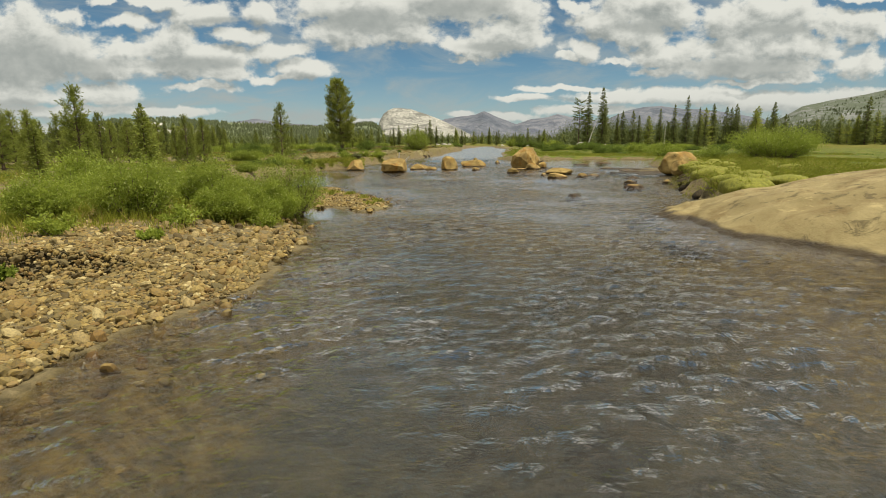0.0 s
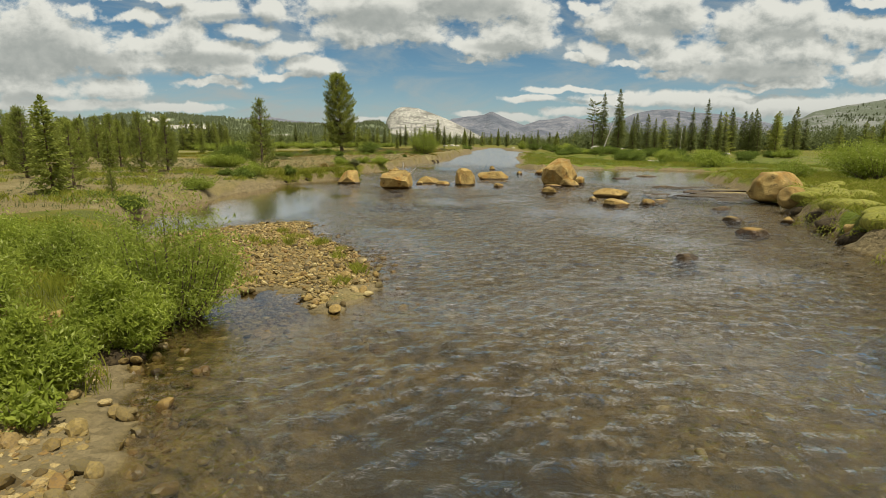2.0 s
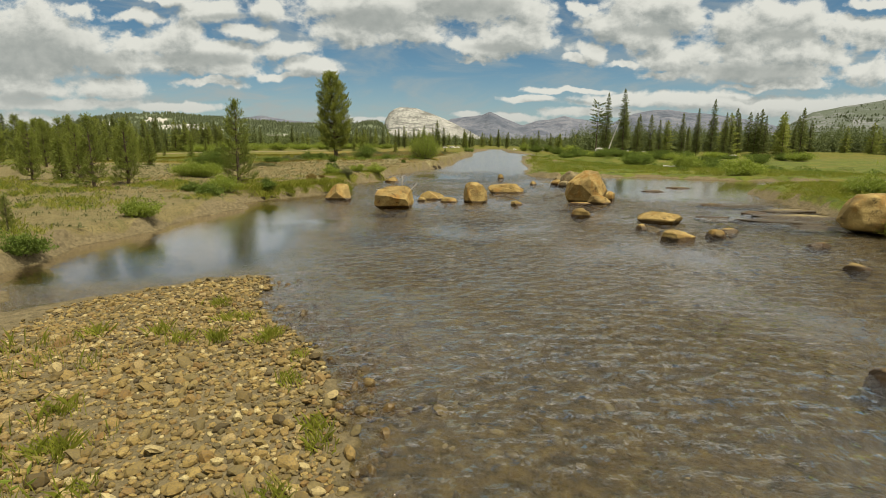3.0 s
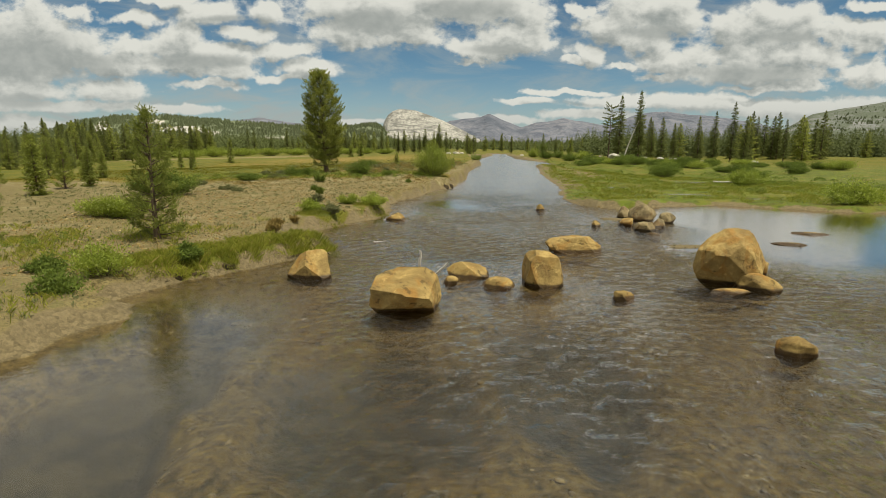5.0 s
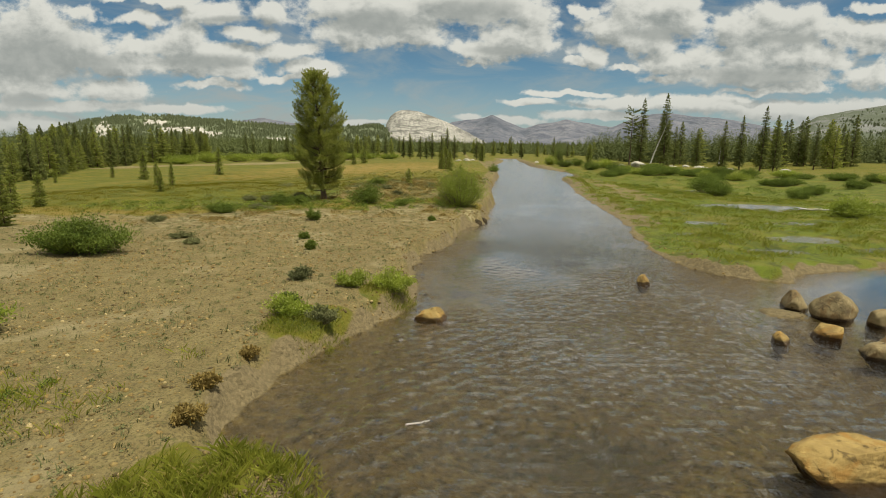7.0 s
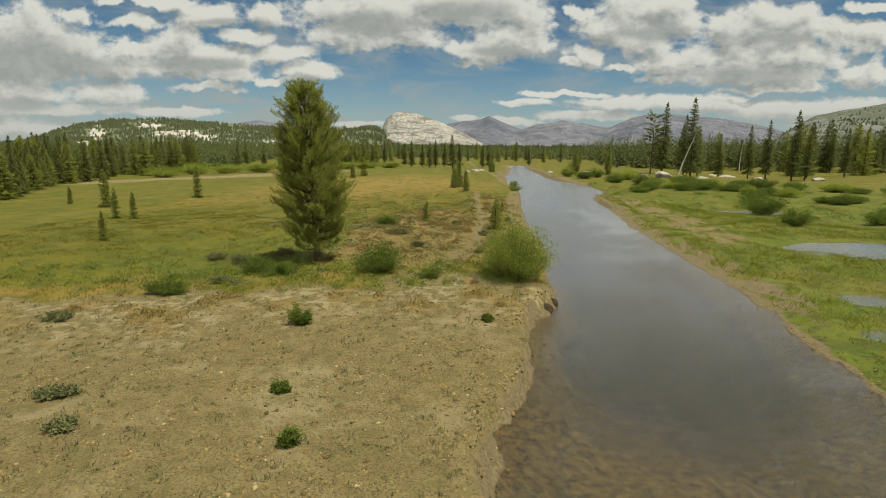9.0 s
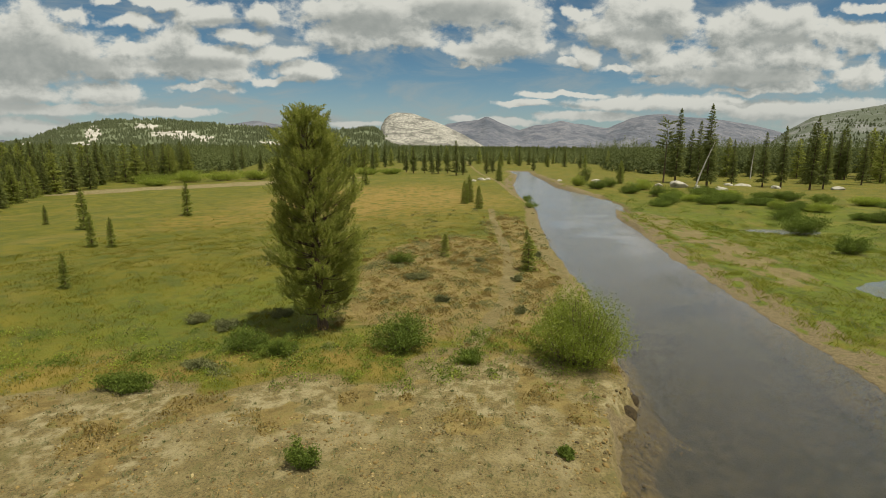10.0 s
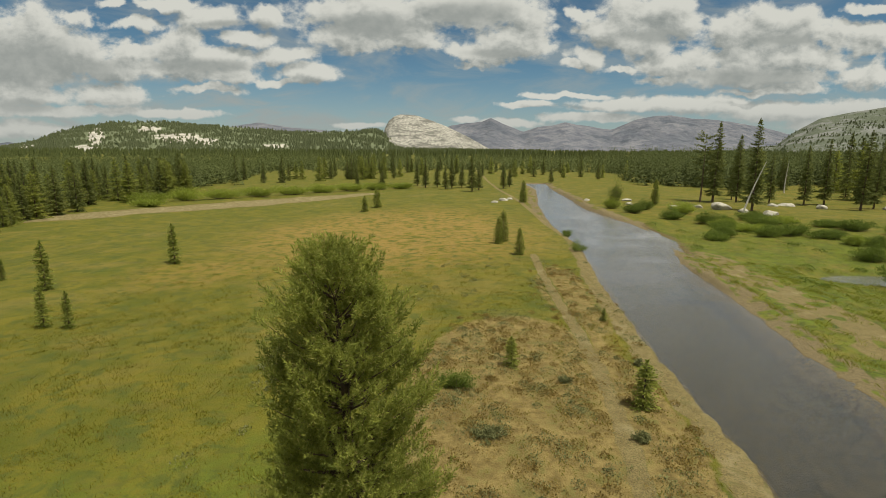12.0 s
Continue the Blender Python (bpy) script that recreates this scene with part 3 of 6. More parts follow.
def mesh_of(name, verts, faces, material_, smooth=False):
    """A mesh from arrays: verts (n, 3), faces (m, k) all with k corners."""
    verts, faces = np.asarray(verts, np.float32), np.asarray(faces, np.int32)
    me = bpy.data.meshes.new(name)
    me.vertices.add(len(verts))
    me.vertices.foreach_set("co", verts.ravel())
    k = faces.shape[1]
    me.loops.add(faces.size)
    me.loops.foreach_set("vertex_index", faces.ravel())
    me.polygons.add(len(faces))
    me.polygons.foreach_set("loop_start", np.arange(0, faces.size, k, dtype=np.int32))
    me.polygons.foreach_set("loop_total", np.full(len(faces), k, np.int32))
    me.polygons.foreach_set("use_smooth", np.full(len(faces), smooth, bool))
    me.update(calc_edges=True)
    me.materials.append(material_)
    return me


def piece(name, me, parent=None, label=""):
    ob = new(name, me)
    if parent:
        ob.parent = parent
    return tagged(ob, label)


def stand(name, x, y, z=None, turn=0.0, size=1.0):
    """An empty at the foot of a thing."""
    ob = new(name)
    ob.empty_display_size = 0.2
    z = float(ground_height(np.array([x]), np.array([y]))[0]) if z is None else z
    k = float(shrink(y))
    ob.matrix_basis = pose(x * k, y * LONG * k, z * k, 0, 0, turn) @ Matrix.Scale(size * k, 4)
    return ob


def merge(parts):
    """Joins (verts, faces) lists whose faces have one number of corners."""
    vs, fs, n = [], [], 0
    for v, f in parts:
        vs.append(v)
        fs.append(np.asarray(f) + n)
        n += len(v)
    return np.concatenate(vs), np.concatenate(fs)


def tube(points, radii, sides=6):
    """A tapered limb along points; quads."""
    points, radii = np.asarray(points, float), np.asarray(radii, float)
    ahead = np.gradient(points, axis=0)
    ahead /= np.linalg.norm(ahead, axis=1, keepdims=True) + 1e-9
    side = np.cross(ahead, (0.31, 0.17, 0.93))
    bad = np.linalg.norm(side, axis=1) < 0.05
    side[bad] = np.cross(ahead[bad], (1, 0, 0))
    side /= np.linalg.norm(side, axis=1, keepdims=True) + 1e-9
    up = np.cross(ahead, side)
    ang = np.linspace(0, 2 * np.pi, sides, endpoint=False)
    ring = side[:, None] * np.cos(ang)[None, :, None] + up[:, None] * np.sin(ang)[None, :, None]
    v = (points[:, None] + ring * radii[:, None, None]).reshape(-1, 3)
    a = np.arange(len(points) - 1)[:, None] * sides + np.arange(sides)[None]
    b = np.arange(len(points) - 1)[:, None] * sides + (np.arange(sides)[None] + 1) % sides
    return v, np.stack([a, b, b + sides, a + sides], -1).reshape(-1, 4)


def unit(v):
    return v / (np.linalg.norm(v, axis=-1, keepdims=True) + 1e-9)


def leaves(rng, centre, size, slim=0.45, lift=0.3, ahead=None):
    """One diamond leaf of four corners at each centre."""
    n = len(centre)
    d = unit(rng.normal(size=(n, 3)) + (0, 0, lift)) if ahead is None else unit(ahead + rng.normal(size=(n, 3)) * 0.35)
    s = unit(np.cross(d, rng.normal(size=(n, 3))))
    size = np.broadcast_to(size, (n,))[:, None]
    nrm = np.cross(d, s)
    v = np.stack([centre, centre + d * size * .5 + s * size * slim * .5 + nrm * size * .08, centre + d * size, centre + d * size * .5 - s * size * slim * .5 + nrm * size * .08], 1)
    return v.reshape(-1, 3), np.arange(4 * n).reshape(-1, 4)


def blades(rng, root, tall, wide, lean=0.35):
    """Grass: one bent blade of two triangles (a quad) at each root."""
    n = len(root)
    a = rng.uniform(0, 2 * np.pi, n)
    s = np.stack([np.cos(a), np.sin(a), 0 * a], 1)
    d = np.stack([-np.sin(a + rng.normal(0, .8, n)), np.cos(a), 0 * a], 1)
    tall = np.broadcast_to(tall, (n,))[:, None] * rng.uniform(.6, 1.15, (n, 1))
    bend = d * tall * lean * rng.uniform(.2, 1.4, (n, 1))
    up = np.array([0, 0, 1.0]) * tall
    wide = np.broadcast_to(wide, (n,))[:, None]
    v = np.stack([root - s * wide, root + s * wide, root + up * .6 + bend * .4 + s * wide * .7, root + up + bend], 1)
    return v.reshape(-1, 3), np.arange(4 * n).reshape(-1, 4)


def ball(level):
    bm = bmesh.new()
    bmesh.ops.create_icosphere(bm, subdivisions=level, radius=1.0)
    v = np.array([p.co[:] for p in bm.verts])
    f = np.array([[p.index for p in q.verts] for q in bm.faces])
    bm.free()
    return v, f


BALL1, BALL2, BALL4 = ball(1), ball(2), ball(4)
BALL6 = ball(6)


def lumps(v, seed, amount, size):
    """Uneven noise pushed along the vertices."""
    out = v.copy()
    for k, p in enumerate(v):
        out[k] += p / (np.linalg.norm(p) + 1e-6) * amount * noise.noise(Vector(p / size) + Vector((seed * 3.7, seed, -seed)))
    return out


def stones(rng, at, size, base=BALL1, squash=(.5, .95)):
    """Many rounded stones as one list of triangles."""
    n, (bv, bf) = len(at), base
    scale = np.stack([rng.uniform(.8, 1.35, n), rng.uniform(.7, 1.05, n), rng.uniform(*squash, n)], 1) * np.broadcast_to(size, (n,))[:, None]
    v = bv[None] * (1 + rng.uniform(-.17, .17, (n, len(bv), 1))) * scale[:, None]
    a, t = rng.uniform(0, 2 * np.pi, n), rng.normal(0, .25, n)
    c, s = np.cos(a)[:, None], np.sin(a)[:, None]
    x, y, z = v[..., 0], v[..., 1], v[..., 2] + v[..., 0] * np.tan(t)[:, None]
    v = np.stack([c * x - s * y, s * x + c * y, z], -1) + at[:, None]
    return v.reshape(-1, 3), (bf[None] + (np.arange(n) * len(bv))[:, None, None]).reshape(-1, 3)


def scatter(rng, n, x0, x1, y0, y1):
    return rng.uniform(x0, x1, n), rng.uniform(y0, y1, n)


# ---------------------------------------------------------------- ground and water
def lines(*runs):
    """Grid lines from runs of (from, to, spacing)."""
    out = []
    for a, b, s in runs:
        out.append(np.arange(a, b, s))
    return np.concatenate(out)


def painted(x, y):
    """The zones of the ground's material."""
    d = river_distance(x, y) + .3 * waves(x, y, 1.3, 6.0)
    bar1 = soft(4.6, 3.4, np.hypot((x + 5.4) / 1.0, (y - 4.0) / 1.5))
    bar2 = soft(4.6, 3.3, np.hypot(x + 4.6, y - 16.0))
    strand = soft(3.4, 1.5, d + .6 * waves(x, y, 2.0, 4)) * soft(3, 6, x) * soft(50, 57, y) * (.35 + .65 * soft(-.4, .3, waves(x, y, 1.0, 2) + .4 * waves(x, y, .45, 5)))
    gravel = np.clip(soft(.5, .1, d) + bar1 + bar2 + strand, 0, 1)
    edge = 56 + .10 * (x + 13) + 1.7 * waves(x, y, 4, 2) + .9 * waves(x, y, 1.5, 5)
    green = soft(-1.0, 1.2, y - edge) * (x < 4)
    green = np.maximum(green, soft(0, 2, x - 4) * soft(42, 47, y + .2 * waves(x, y, 3)) )
    green = np.maximum(green, soft(5, 3.6, np.hypot((x + 8.2) / 1.1, (y - 12.5) / 1.6)))
    green = np.maximum(green, (x > 5) * np.maximum(soft(9, 13, y), soft(8, 12, x + 2.5 * waves(x, y, 5, 3))) * .9)
    green = np.maximum(green, .6 * soft(-15, -27, x + 4 * waves(x, y, 7, 2) + 1.5 * waves(x, y, 2.5, 6)) * soft(56, 20, y))
    green = np.maximum(green, .8 * soft(1.0, -6, y + 3 * waves(x, y, 5, 4)) * soft(2, 6, d))
    spit = soft(1.5, .7, np.hypot(x + 9.0, y - 30.5)) + soft(1.4, .7, np.hypot(x + 7.5, y - 32.1)) + soft(1.6, .8, np.hypot(x + 7.4, y - 37.6)) + soft(1.3, .6, np.hypot(x + 5.8, y - 40.2))
    green = np.clip(np.maximum(green, spit), 0, 1)
    sandbar = soft(3.2, 1.8, np.abs(x - 17.6 - .13 * (y - 83)) + .5 * waves(x, y, 4, 3)) * soft(66, 72, y) * soft(110, 100, y)
    green = green * (1 - .95 * sandbar * soft(-.6, .2, waves(x, y, 1.3, 5)))
    heath = soft(1.15, .8, np.hypot((x + 7.2) / 6.2, (y - 69) / 10.5)) + .5 * soft(1.1, .6, np.hypot((x + 12.2) / 2.2, (y - 61.5) / 2.2)) + .6 * soft(1.2, .8, np.hypot((x + 1) / 3, (y - 84) / 9))
    heath = heath + .8 * soft(-5, -2.5, y - edge) * soft(1.2, -.3, y - edge) * (x < 1) * soft(.05, .35, waves(x, y, 1.7, 3) + .4 * waves(x, y, .6, 8))
    track = np.full(x.shape, 1e9)
    for (ax, ay), (bx, by) in zip(TRACK[:-1], TRACK[1:]):
        s = np.clip(((x - ax) * (bx - ax) + (y - ay) * (by - ay)) / ((bx - ax) ** 2 + (by - ay) ** 2), 0, 1)
        track = np.minimum(track, np.hypot(x - ax - s * (bx - ax), y - ay - s * (by - ay)))
    worn = soft(.55, .25, track + .12 * waves(x, y, .8))
    shore = soft(2.4, 1.0, d) * (x < 8) * soft(57, 60, y) * soft(115, 95, y)
    shore = np.where(x < 3.5 + .06 * (y - 60), shore, 0)
    heath, green = np.clip(heath, 0, 1) * (1 - worn) * (1 - .6 * shore), green * (1 - worn) * (1 - shore)
    bare = soft(1.3, .9, np.hypot((x + 60) / 30, (y - 146 - .62 * (x + 62)) / 6.0) + .15 * waves(x, y, 6, 2))
    green = green * (1 - bare)
    ochre = soft(1.4, .5, np.hypot((x + 18) / 20, (y - 112) / 22)) + .5 * soft(1.2, .6, np.hypot((x + 36) / 6, (y - 92) / 5)) + .7 * soft(3, 0, np.abs(y - edge - 1.5)) * (x < 0) * soft(70, 60, y) + .3 * soft(7, 9, x) * soft(.05, .45, waves(x, y, 3.0, 8) + .4 * waves(x, y, 1.1, 3))
    lush = .55 * soft(1.3, .6, np.hypot((x + 13) / 13, (y - 62) / 6)) + (x > 5) * soft(135, 95, y) + soft(5, 3, np.hypot(x + 8, y - 12))
    return {"gravel": gravel, "green": green, "heath": heath, "ochre": np.clip(ochre, 0, 1), "lush": np.clip(lush, 0, 1), "crust": np.maximum(bare, soft(-5.5, -2.5, y - edge) * soft(-.3, -1.2, y - edge) * (x < 2) * soft(-.4, .2, waves(x, y, 2.2, 7) + .3))}


TRACK = [(-6.9, 58.4), (-6.3, 60.0), (-4.9, 63.0), (-4.2, 67.0), (-3.4, 72.0), (-3.0, 79.0), (-2.5, 88.0), (-2.0, 96.0)]
gx = lines((-2600, -600, 400), (-600, -160, 44), (-160, -60, 5), (-60, -24, 1.2), (-24, -13, .45), (-13, 14, .2), (14, 30, .5), (30, 60, 1.5), (60, 160, 5), (160, 600, 44), (600, 2601, 400))
gy = lines((-700, -100, 100), (-100, -20, 10), (-20, -2, 1.0), (-2, 48, .2), (48, 75, .3), (75, 110, .7), (110, 220, 2.2), (220, 500, 14), (500, 4001, 500))
X, Y = np.meshgrid(gx, gy)
Z = ground_height(X, Y)
Z = np.where(Y > 600, 1.5, Z)
idx = np.arange(X.size).reshape(X.shape)
quads = np.stack([idx[:-1, :-1], idx[:-1, 1:], idx[1:, 1:], idx[1:, :-1]], -1).reshape(-1, 4)
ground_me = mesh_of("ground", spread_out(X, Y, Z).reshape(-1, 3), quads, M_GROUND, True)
for key, values in painted(X, Y).items():
    ground_me.attributes.new(key, "FLOAT", "POINT").data.foreach_set("value", values.ravel().astype(np.float32))
ground = tagged(new("ground", ground_me), "sandy river flat with grassy meadow and dry brown heath", "ground", kind="structure")



def swell(x, y):
    """Height of the running waves: many short waves of all directions, mostly down the stream, still in the pools."""
    rng = np.random.default_rng(77)
    h = np.zeros(x.shape)
    for _ in range(15):
        long, way = rng.uniform(.22, .55), rng.normal(0, .75) + 1.57
        k, p = 2 * np.pi / long, rng.uniform(0, 6.3)
        bend = .12 * waves(x, y, 1.7, long)
        turn = k * (np.cos(way) * x + np.sin(way) * y + bend) + p
        h += .085 / k * np.sin(turn + .65 * np.sin(turn))
    quick = .35 + .65 * soft(-.5, .35, waves(x, y, 3.4, 1.5) + .5 * waves(x, y, 1.2, 4.0))
    for cx, cy, r in ((-9.6, 31.0, 5.0), (-9.2, 25.8, 6.4), (-3.9, 14.8, 2.6), (16.0, 47.5, 10.5), (12.5, 41.0, 6.0)):
        quick = quick * (.04 + .96 * soft(r * .6, r * 1.25, np.hypot(x - cx, y - cy)))
    return h * quick * .78 * soft(60, 46, y)


wx = lines((-14, -8.9, .5), (-8.9, 10.6, .065), (10.6, 31, .5))
wy = lines((-30, -1, .5), (-1, 30, .058), (30, 48, .12), (48, 206, .5))
X, Y = np.meshgrid(wx, wy)
D = river_distance(X, Y)
idx = np.arange(X.size).reshape(X.shape)
quads = np.stack([idx[:-1, :-1], idx[:-1, 1:], idx[1:, 1:], idx[1:, :-1]], -1).reshape(-1, 4)
quads = quads[D.ravel()[quads].min(1) < .7]
used, back_ix = np.unique(quads, return_inverse=True)
water_me = mesh_of("river", spread_out(X, Y, swell(X, Y * LONG)).reshape(-1, 3)[used], back_ix.reshape(-1, 4), M_WATER, True)
tagged(new("river_water", water_me), "clear shallow river with brown bed and small ripples", "river", kind="structure")
for px_, py_, pz_, pa, pb in PONDS:
    ang = np.linspace(0, 2 * np.pi, 40, endpoint=False)
    ring = np.stack([px_ + pa * 1.1 * np.cos(ang), (py_ + pb * 1.1 * np.sin(ang)) * LONG, np.full(40, pz_)], 1)
    v = np.concatenate([ring, [[px_, py_ * LONG, pz_]]]) * float(shrink(py_))
    tagged(new("pond_water", mesh_of("pond_water", v, [[k, (k + 1) % 40, 40] for k in range(40)], M_WATER, True)), "still pond among marsh grass reflecting the sky", "pond", kind="structure")

# ---------------------------------------------------------------- hills, dome and far peaks


def ridge_mesh(name, profile, far, deep, mat, rough, seed, steps=130, rows=36, lean=1.0):
    """A long hill: its skyline follows profile (x, z) at the distance far; it falls to the plain over deep metres."""
    px_, pz_ = np.array(profile, float).T
    x = np.linspace(px_[0], px_[-1], steps)
    top = np.interp(x, px_, pz_)
    s = np.linspace(0, 1.25, rows)
    X, S = np.meshgrid(x, s)
    Y = far - deep * (1 - S)
    Zr = -6 + (top[None] + 6) * np.where(S < 1, S ** lean, 1 - (S - 1) * 1.5)
    Z = Zr + rough * S * (S < 1.01) * np.clip(1.05 - S, 0.06, 1) * (waves(X, Y, far * .05, seed) + .6 * waves(X, Y, far * .02, seed + 2) + .35 * waves(X, Y, far * .008, seed + 5))
    k = np.arange(X.size).reshape(X.shape)
    f = np.stack([k[:-1, :-1], k[:-1, 1:], k[1:, 1:], k[1:, :-1]], -1).reshape(-1, 4)
    return mesh_of(name, np.stack([X * Y / far, Y * LONG, Z], -1).reshape(-1, 3), f, mat, True), (X * Y / far, Y, Z, S)


def rock_hill(name, light, dark, wood, share, scale, stretch=(1, 1, 1), patch=False, bands=False):
    """Hillside of bare granite and dark woodland; share: how much is bare."""
    m, n, bsdf, at, _ = material(name)
    at = n.vec("MULTIPLY", at, stretch)
    a, b, c = n.noise(at, 4 / scale, 6.0, 0.6, 0.8), n.noise(at, 22 / scale, 5.0, 0.65), n.noise(n.vec("MULTIPLY", at, (1, 1, .3)), 40 / scale, 4.0, 0.7)
    rock = n.mix(n.step(n.math("ADD", n.math("MULTIPLY", b, .5), n.math("MULTIPLY", c, .5)), 0.38, 0.62), dark, light)
    if bands:
        tilt = n.add("ShaderNodeMapping")
        n.put(at, tilt.inputs["Vector"])
        tilt.inputs["Rotation"].default_value, tilt.inputs["Scale"].default_value = (0, radians(-24), 0), (.22, .15, 1.3)
        sheet = n.noise(tilt.outputs[0], 9 / scale, 5.0, 0.65, 0.8)
        rock = n.mix(n.step(sheet, 0.47, 0.60, 0.0, 0.85), rock, dark)
        rock = n.mix(n.step(a, 0.54, 0.66, 0.0, 0.5), rock, dark)
    mask = n.step(n.math("ADD", n.math("MULTIPLY", a, .6), n.math("MULTIPLY", b, .4)), share - .05, share + .05)
    if patch:
        bare = n.add("ShaderNodeAttribute")
        bare.attribute_name = "bare"
        mask = n.step(n.math("ADD", bare.outputs["Fac"], n.math("MULTIPLY", n.math("SUBTRACT", b, .5), .8)), .60, .46)
    n.put(n.mix(mask, rock, wood), bsdf.inputs["Base Color"])
    bsdf.inputs["Roughness"].default_value = 0.95
    bump(n, bsdf, n.math("ADD", b, c), 0.55, scale * .012)
    return m


# woodland green lifted towards grey, standing for haze
HAZED_WOOD = (0.12, 0.138, 0.075, 1)
M_HILL = rock_hill("wooded_granite_hill", (0.50, 0.47, 0.41, 1), (0.27, 0.25, 0.21, 1), HAZED_WOOD, 0.42, 900, patch=True)
M_DOME = rock_hill("bare_granite_dome", (0.47, 0.445, 0.39, 1), (0.11, 0.106, 0.095, 1), (0.33, 0.315, 0.275, 1), 0.56, 220, (1, 1, 1), bands=True)
# the blue-grey of distance haze is painted into this rock
M_PEAK = rock_hill("hazed_peaks_rock", (0.175, 0.175, 0.195, 1), (0.085, 0.092, 0.118, 1), (0.068, 0.078, 0.10, 1), 0.55, 2500)
# some haze is mixed in: neutral greys, rock and wood close in tone
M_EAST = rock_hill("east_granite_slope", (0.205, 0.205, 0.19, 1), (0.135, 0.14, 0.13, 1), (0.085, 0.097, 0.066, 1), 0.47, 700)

far_peaks = [(-1360, 48), (-720, 96), (-123, 108), (45, 183), (191, 201), (264, 210), (329, 234), (400, 200), (572, 135), (680, 172), (800, 186), (882, 207), (960, 188), (1223, 154), (1384, 225), (1520, 250), (1651, 259), (1800, 240), (1969, 230), (2312, 182), (2532, 127), (3120, 79)]
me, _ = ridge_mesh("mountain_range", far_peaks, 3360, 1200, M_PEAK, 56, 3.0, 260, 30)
tagged(new("mountain_range", me), "distant bare mountain range on the horizon, coloured grey-blue for haze", "mountains", kind="structure")
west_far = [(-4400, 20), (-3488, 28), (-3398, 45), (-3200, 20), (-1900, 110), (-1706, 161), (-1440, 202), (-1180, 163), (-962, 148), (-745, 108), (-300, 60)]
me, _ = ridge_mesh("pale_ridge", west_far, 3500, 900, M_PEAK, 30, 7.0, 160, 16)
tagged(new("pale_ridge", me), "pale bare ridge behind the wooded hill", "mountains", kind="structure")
west = [(-2600, -8), (-1950, 4), (-1663, 8), (-1476, 6), (-1400, 16), (-1359, 24), (-1260, 57), (-1183, 75), (-1089, 89), (-1000, 92), (-905, 91), (-759, 80), (-668, 75), (-448, 60), (-300, 66), (-240, 75), (-212, 62), (-188, 24), (-140, 10), (60, 6), (300, 4)]
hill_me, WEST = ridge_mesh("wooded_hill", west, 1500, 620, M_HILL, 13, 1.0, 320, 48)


def bare_rock(x, s, y):
    """Where the hill's granite shows, by skyline place and height on the slope."""
    x = x * 1500 / y
    out = np.zeros(x.shape)
    for cx, cs, a, b in [(-870, .42, 115, .20), (-965, .68, 50, .22), (-1135, .5, 36, .4), (-1175, .16, 60, .12), (-1368, .45, 36, .6), (-785, .36, 60, .12), (-560, .3, 60, .06)]:
        out = np.maximum(out, 1.25 - np.hypot((x - cx) / a, (s - cs) / b))
    return np.clip(out + .12 * waves(x, s * 300, 40, 2), 0, 1)


hill_me.attributes.new("bare", "FLOAT", "POINT").data.foreach_set("value", bare_rock(WEST[0], WEST[3], WEST[1]).ravel().astype(np.float32))
tagged(new("wooded_hill", hill_me), "long pine-covered hill with pale granite outcrops", "hill", kind="structure")
dome = [(-330, -5), (-290, 14), (-282, 50), (-268, 98), (-251, 128), (-228, 147), (-201, 156), (-165, 154), (-128, 150), (-60, 128), (-4, 106), (95, 60), (150, 30), (184, 12), (240, -5)]
me, _ = ridge_mesh("granite_dome", dome, 1990, 330, M_DOME, 9, 4.0, 150, 50, .8)
tagged(new("granite_dome", me), "pale bare granite dome with a steep west face", "mountain", kind="structure")
east = [(900, -8), (1200, 12), (1365, 31), (1426, 82), (1531, 140), (1643, 163), (1794, 187), (2083, 245), (2533, 271), (3400, 180)]
me, EAST = ridge_mesh("granite_slope", east, 1900, 700, M_EAST, 12, 9.0, 200, 40)
tagged(new("granite_slope", me), "bare granite mountainside with scattered pines", "mountain", kind="structure")

# ---------------------------------------------------------------- conifers


def spire(rng, n, tall, wide, tiers=5, spikes=7):
    """Small ragged conifers, as arrays of triangles; every tier is a drooping star."""
    ang = np.linspace(0, 2 * np.pi, spikes * 2, endpoint=False)
    out_v, out_f, count = [], [], 0
    for t in range(tiers):
        a, b = t / tiers, (t + 1.55) / tiers
        r = wide * (1.02 - a) ** .8 * rng.uniform(.75, 1.2, n)
        low, top = tall * (.08 + .92 * a), tall * np.minimum(1.0, .08 + .92 * b)
        rr = r[:, None] * np.where(np.arange(spikes * 2) % 2 == 0, 1.0, .5)[None] * rng.uniform(.7, 1.25, (n, spikes * 2))
        turn = rng.uniform(0, 6.3, (n, 1))
        ring = np.stack([rr * np.cos(ang + turn), rr * np.sin(ang + turn), (low[:, None] - .04 * tall[:, None] * (np.arange(spikes * 2) % 2 == 0)) * np.ones((n, spikes * 2))], -1)
        tip = np.stack([rng.normal(0, .02, n) * wide, rng.normal(0, .02, n) * wide, top], -1)[:, None]
        out_v.append(np.concatenate([ring, tip], 1))
        k = spikes * 2
        out_f.append(np.array([[i, (i + 1) % k, k] for i in range(k)]) + count)
        count += k + 1
    return np.concatenate(out_v, 1), np.concatenate(out_f)


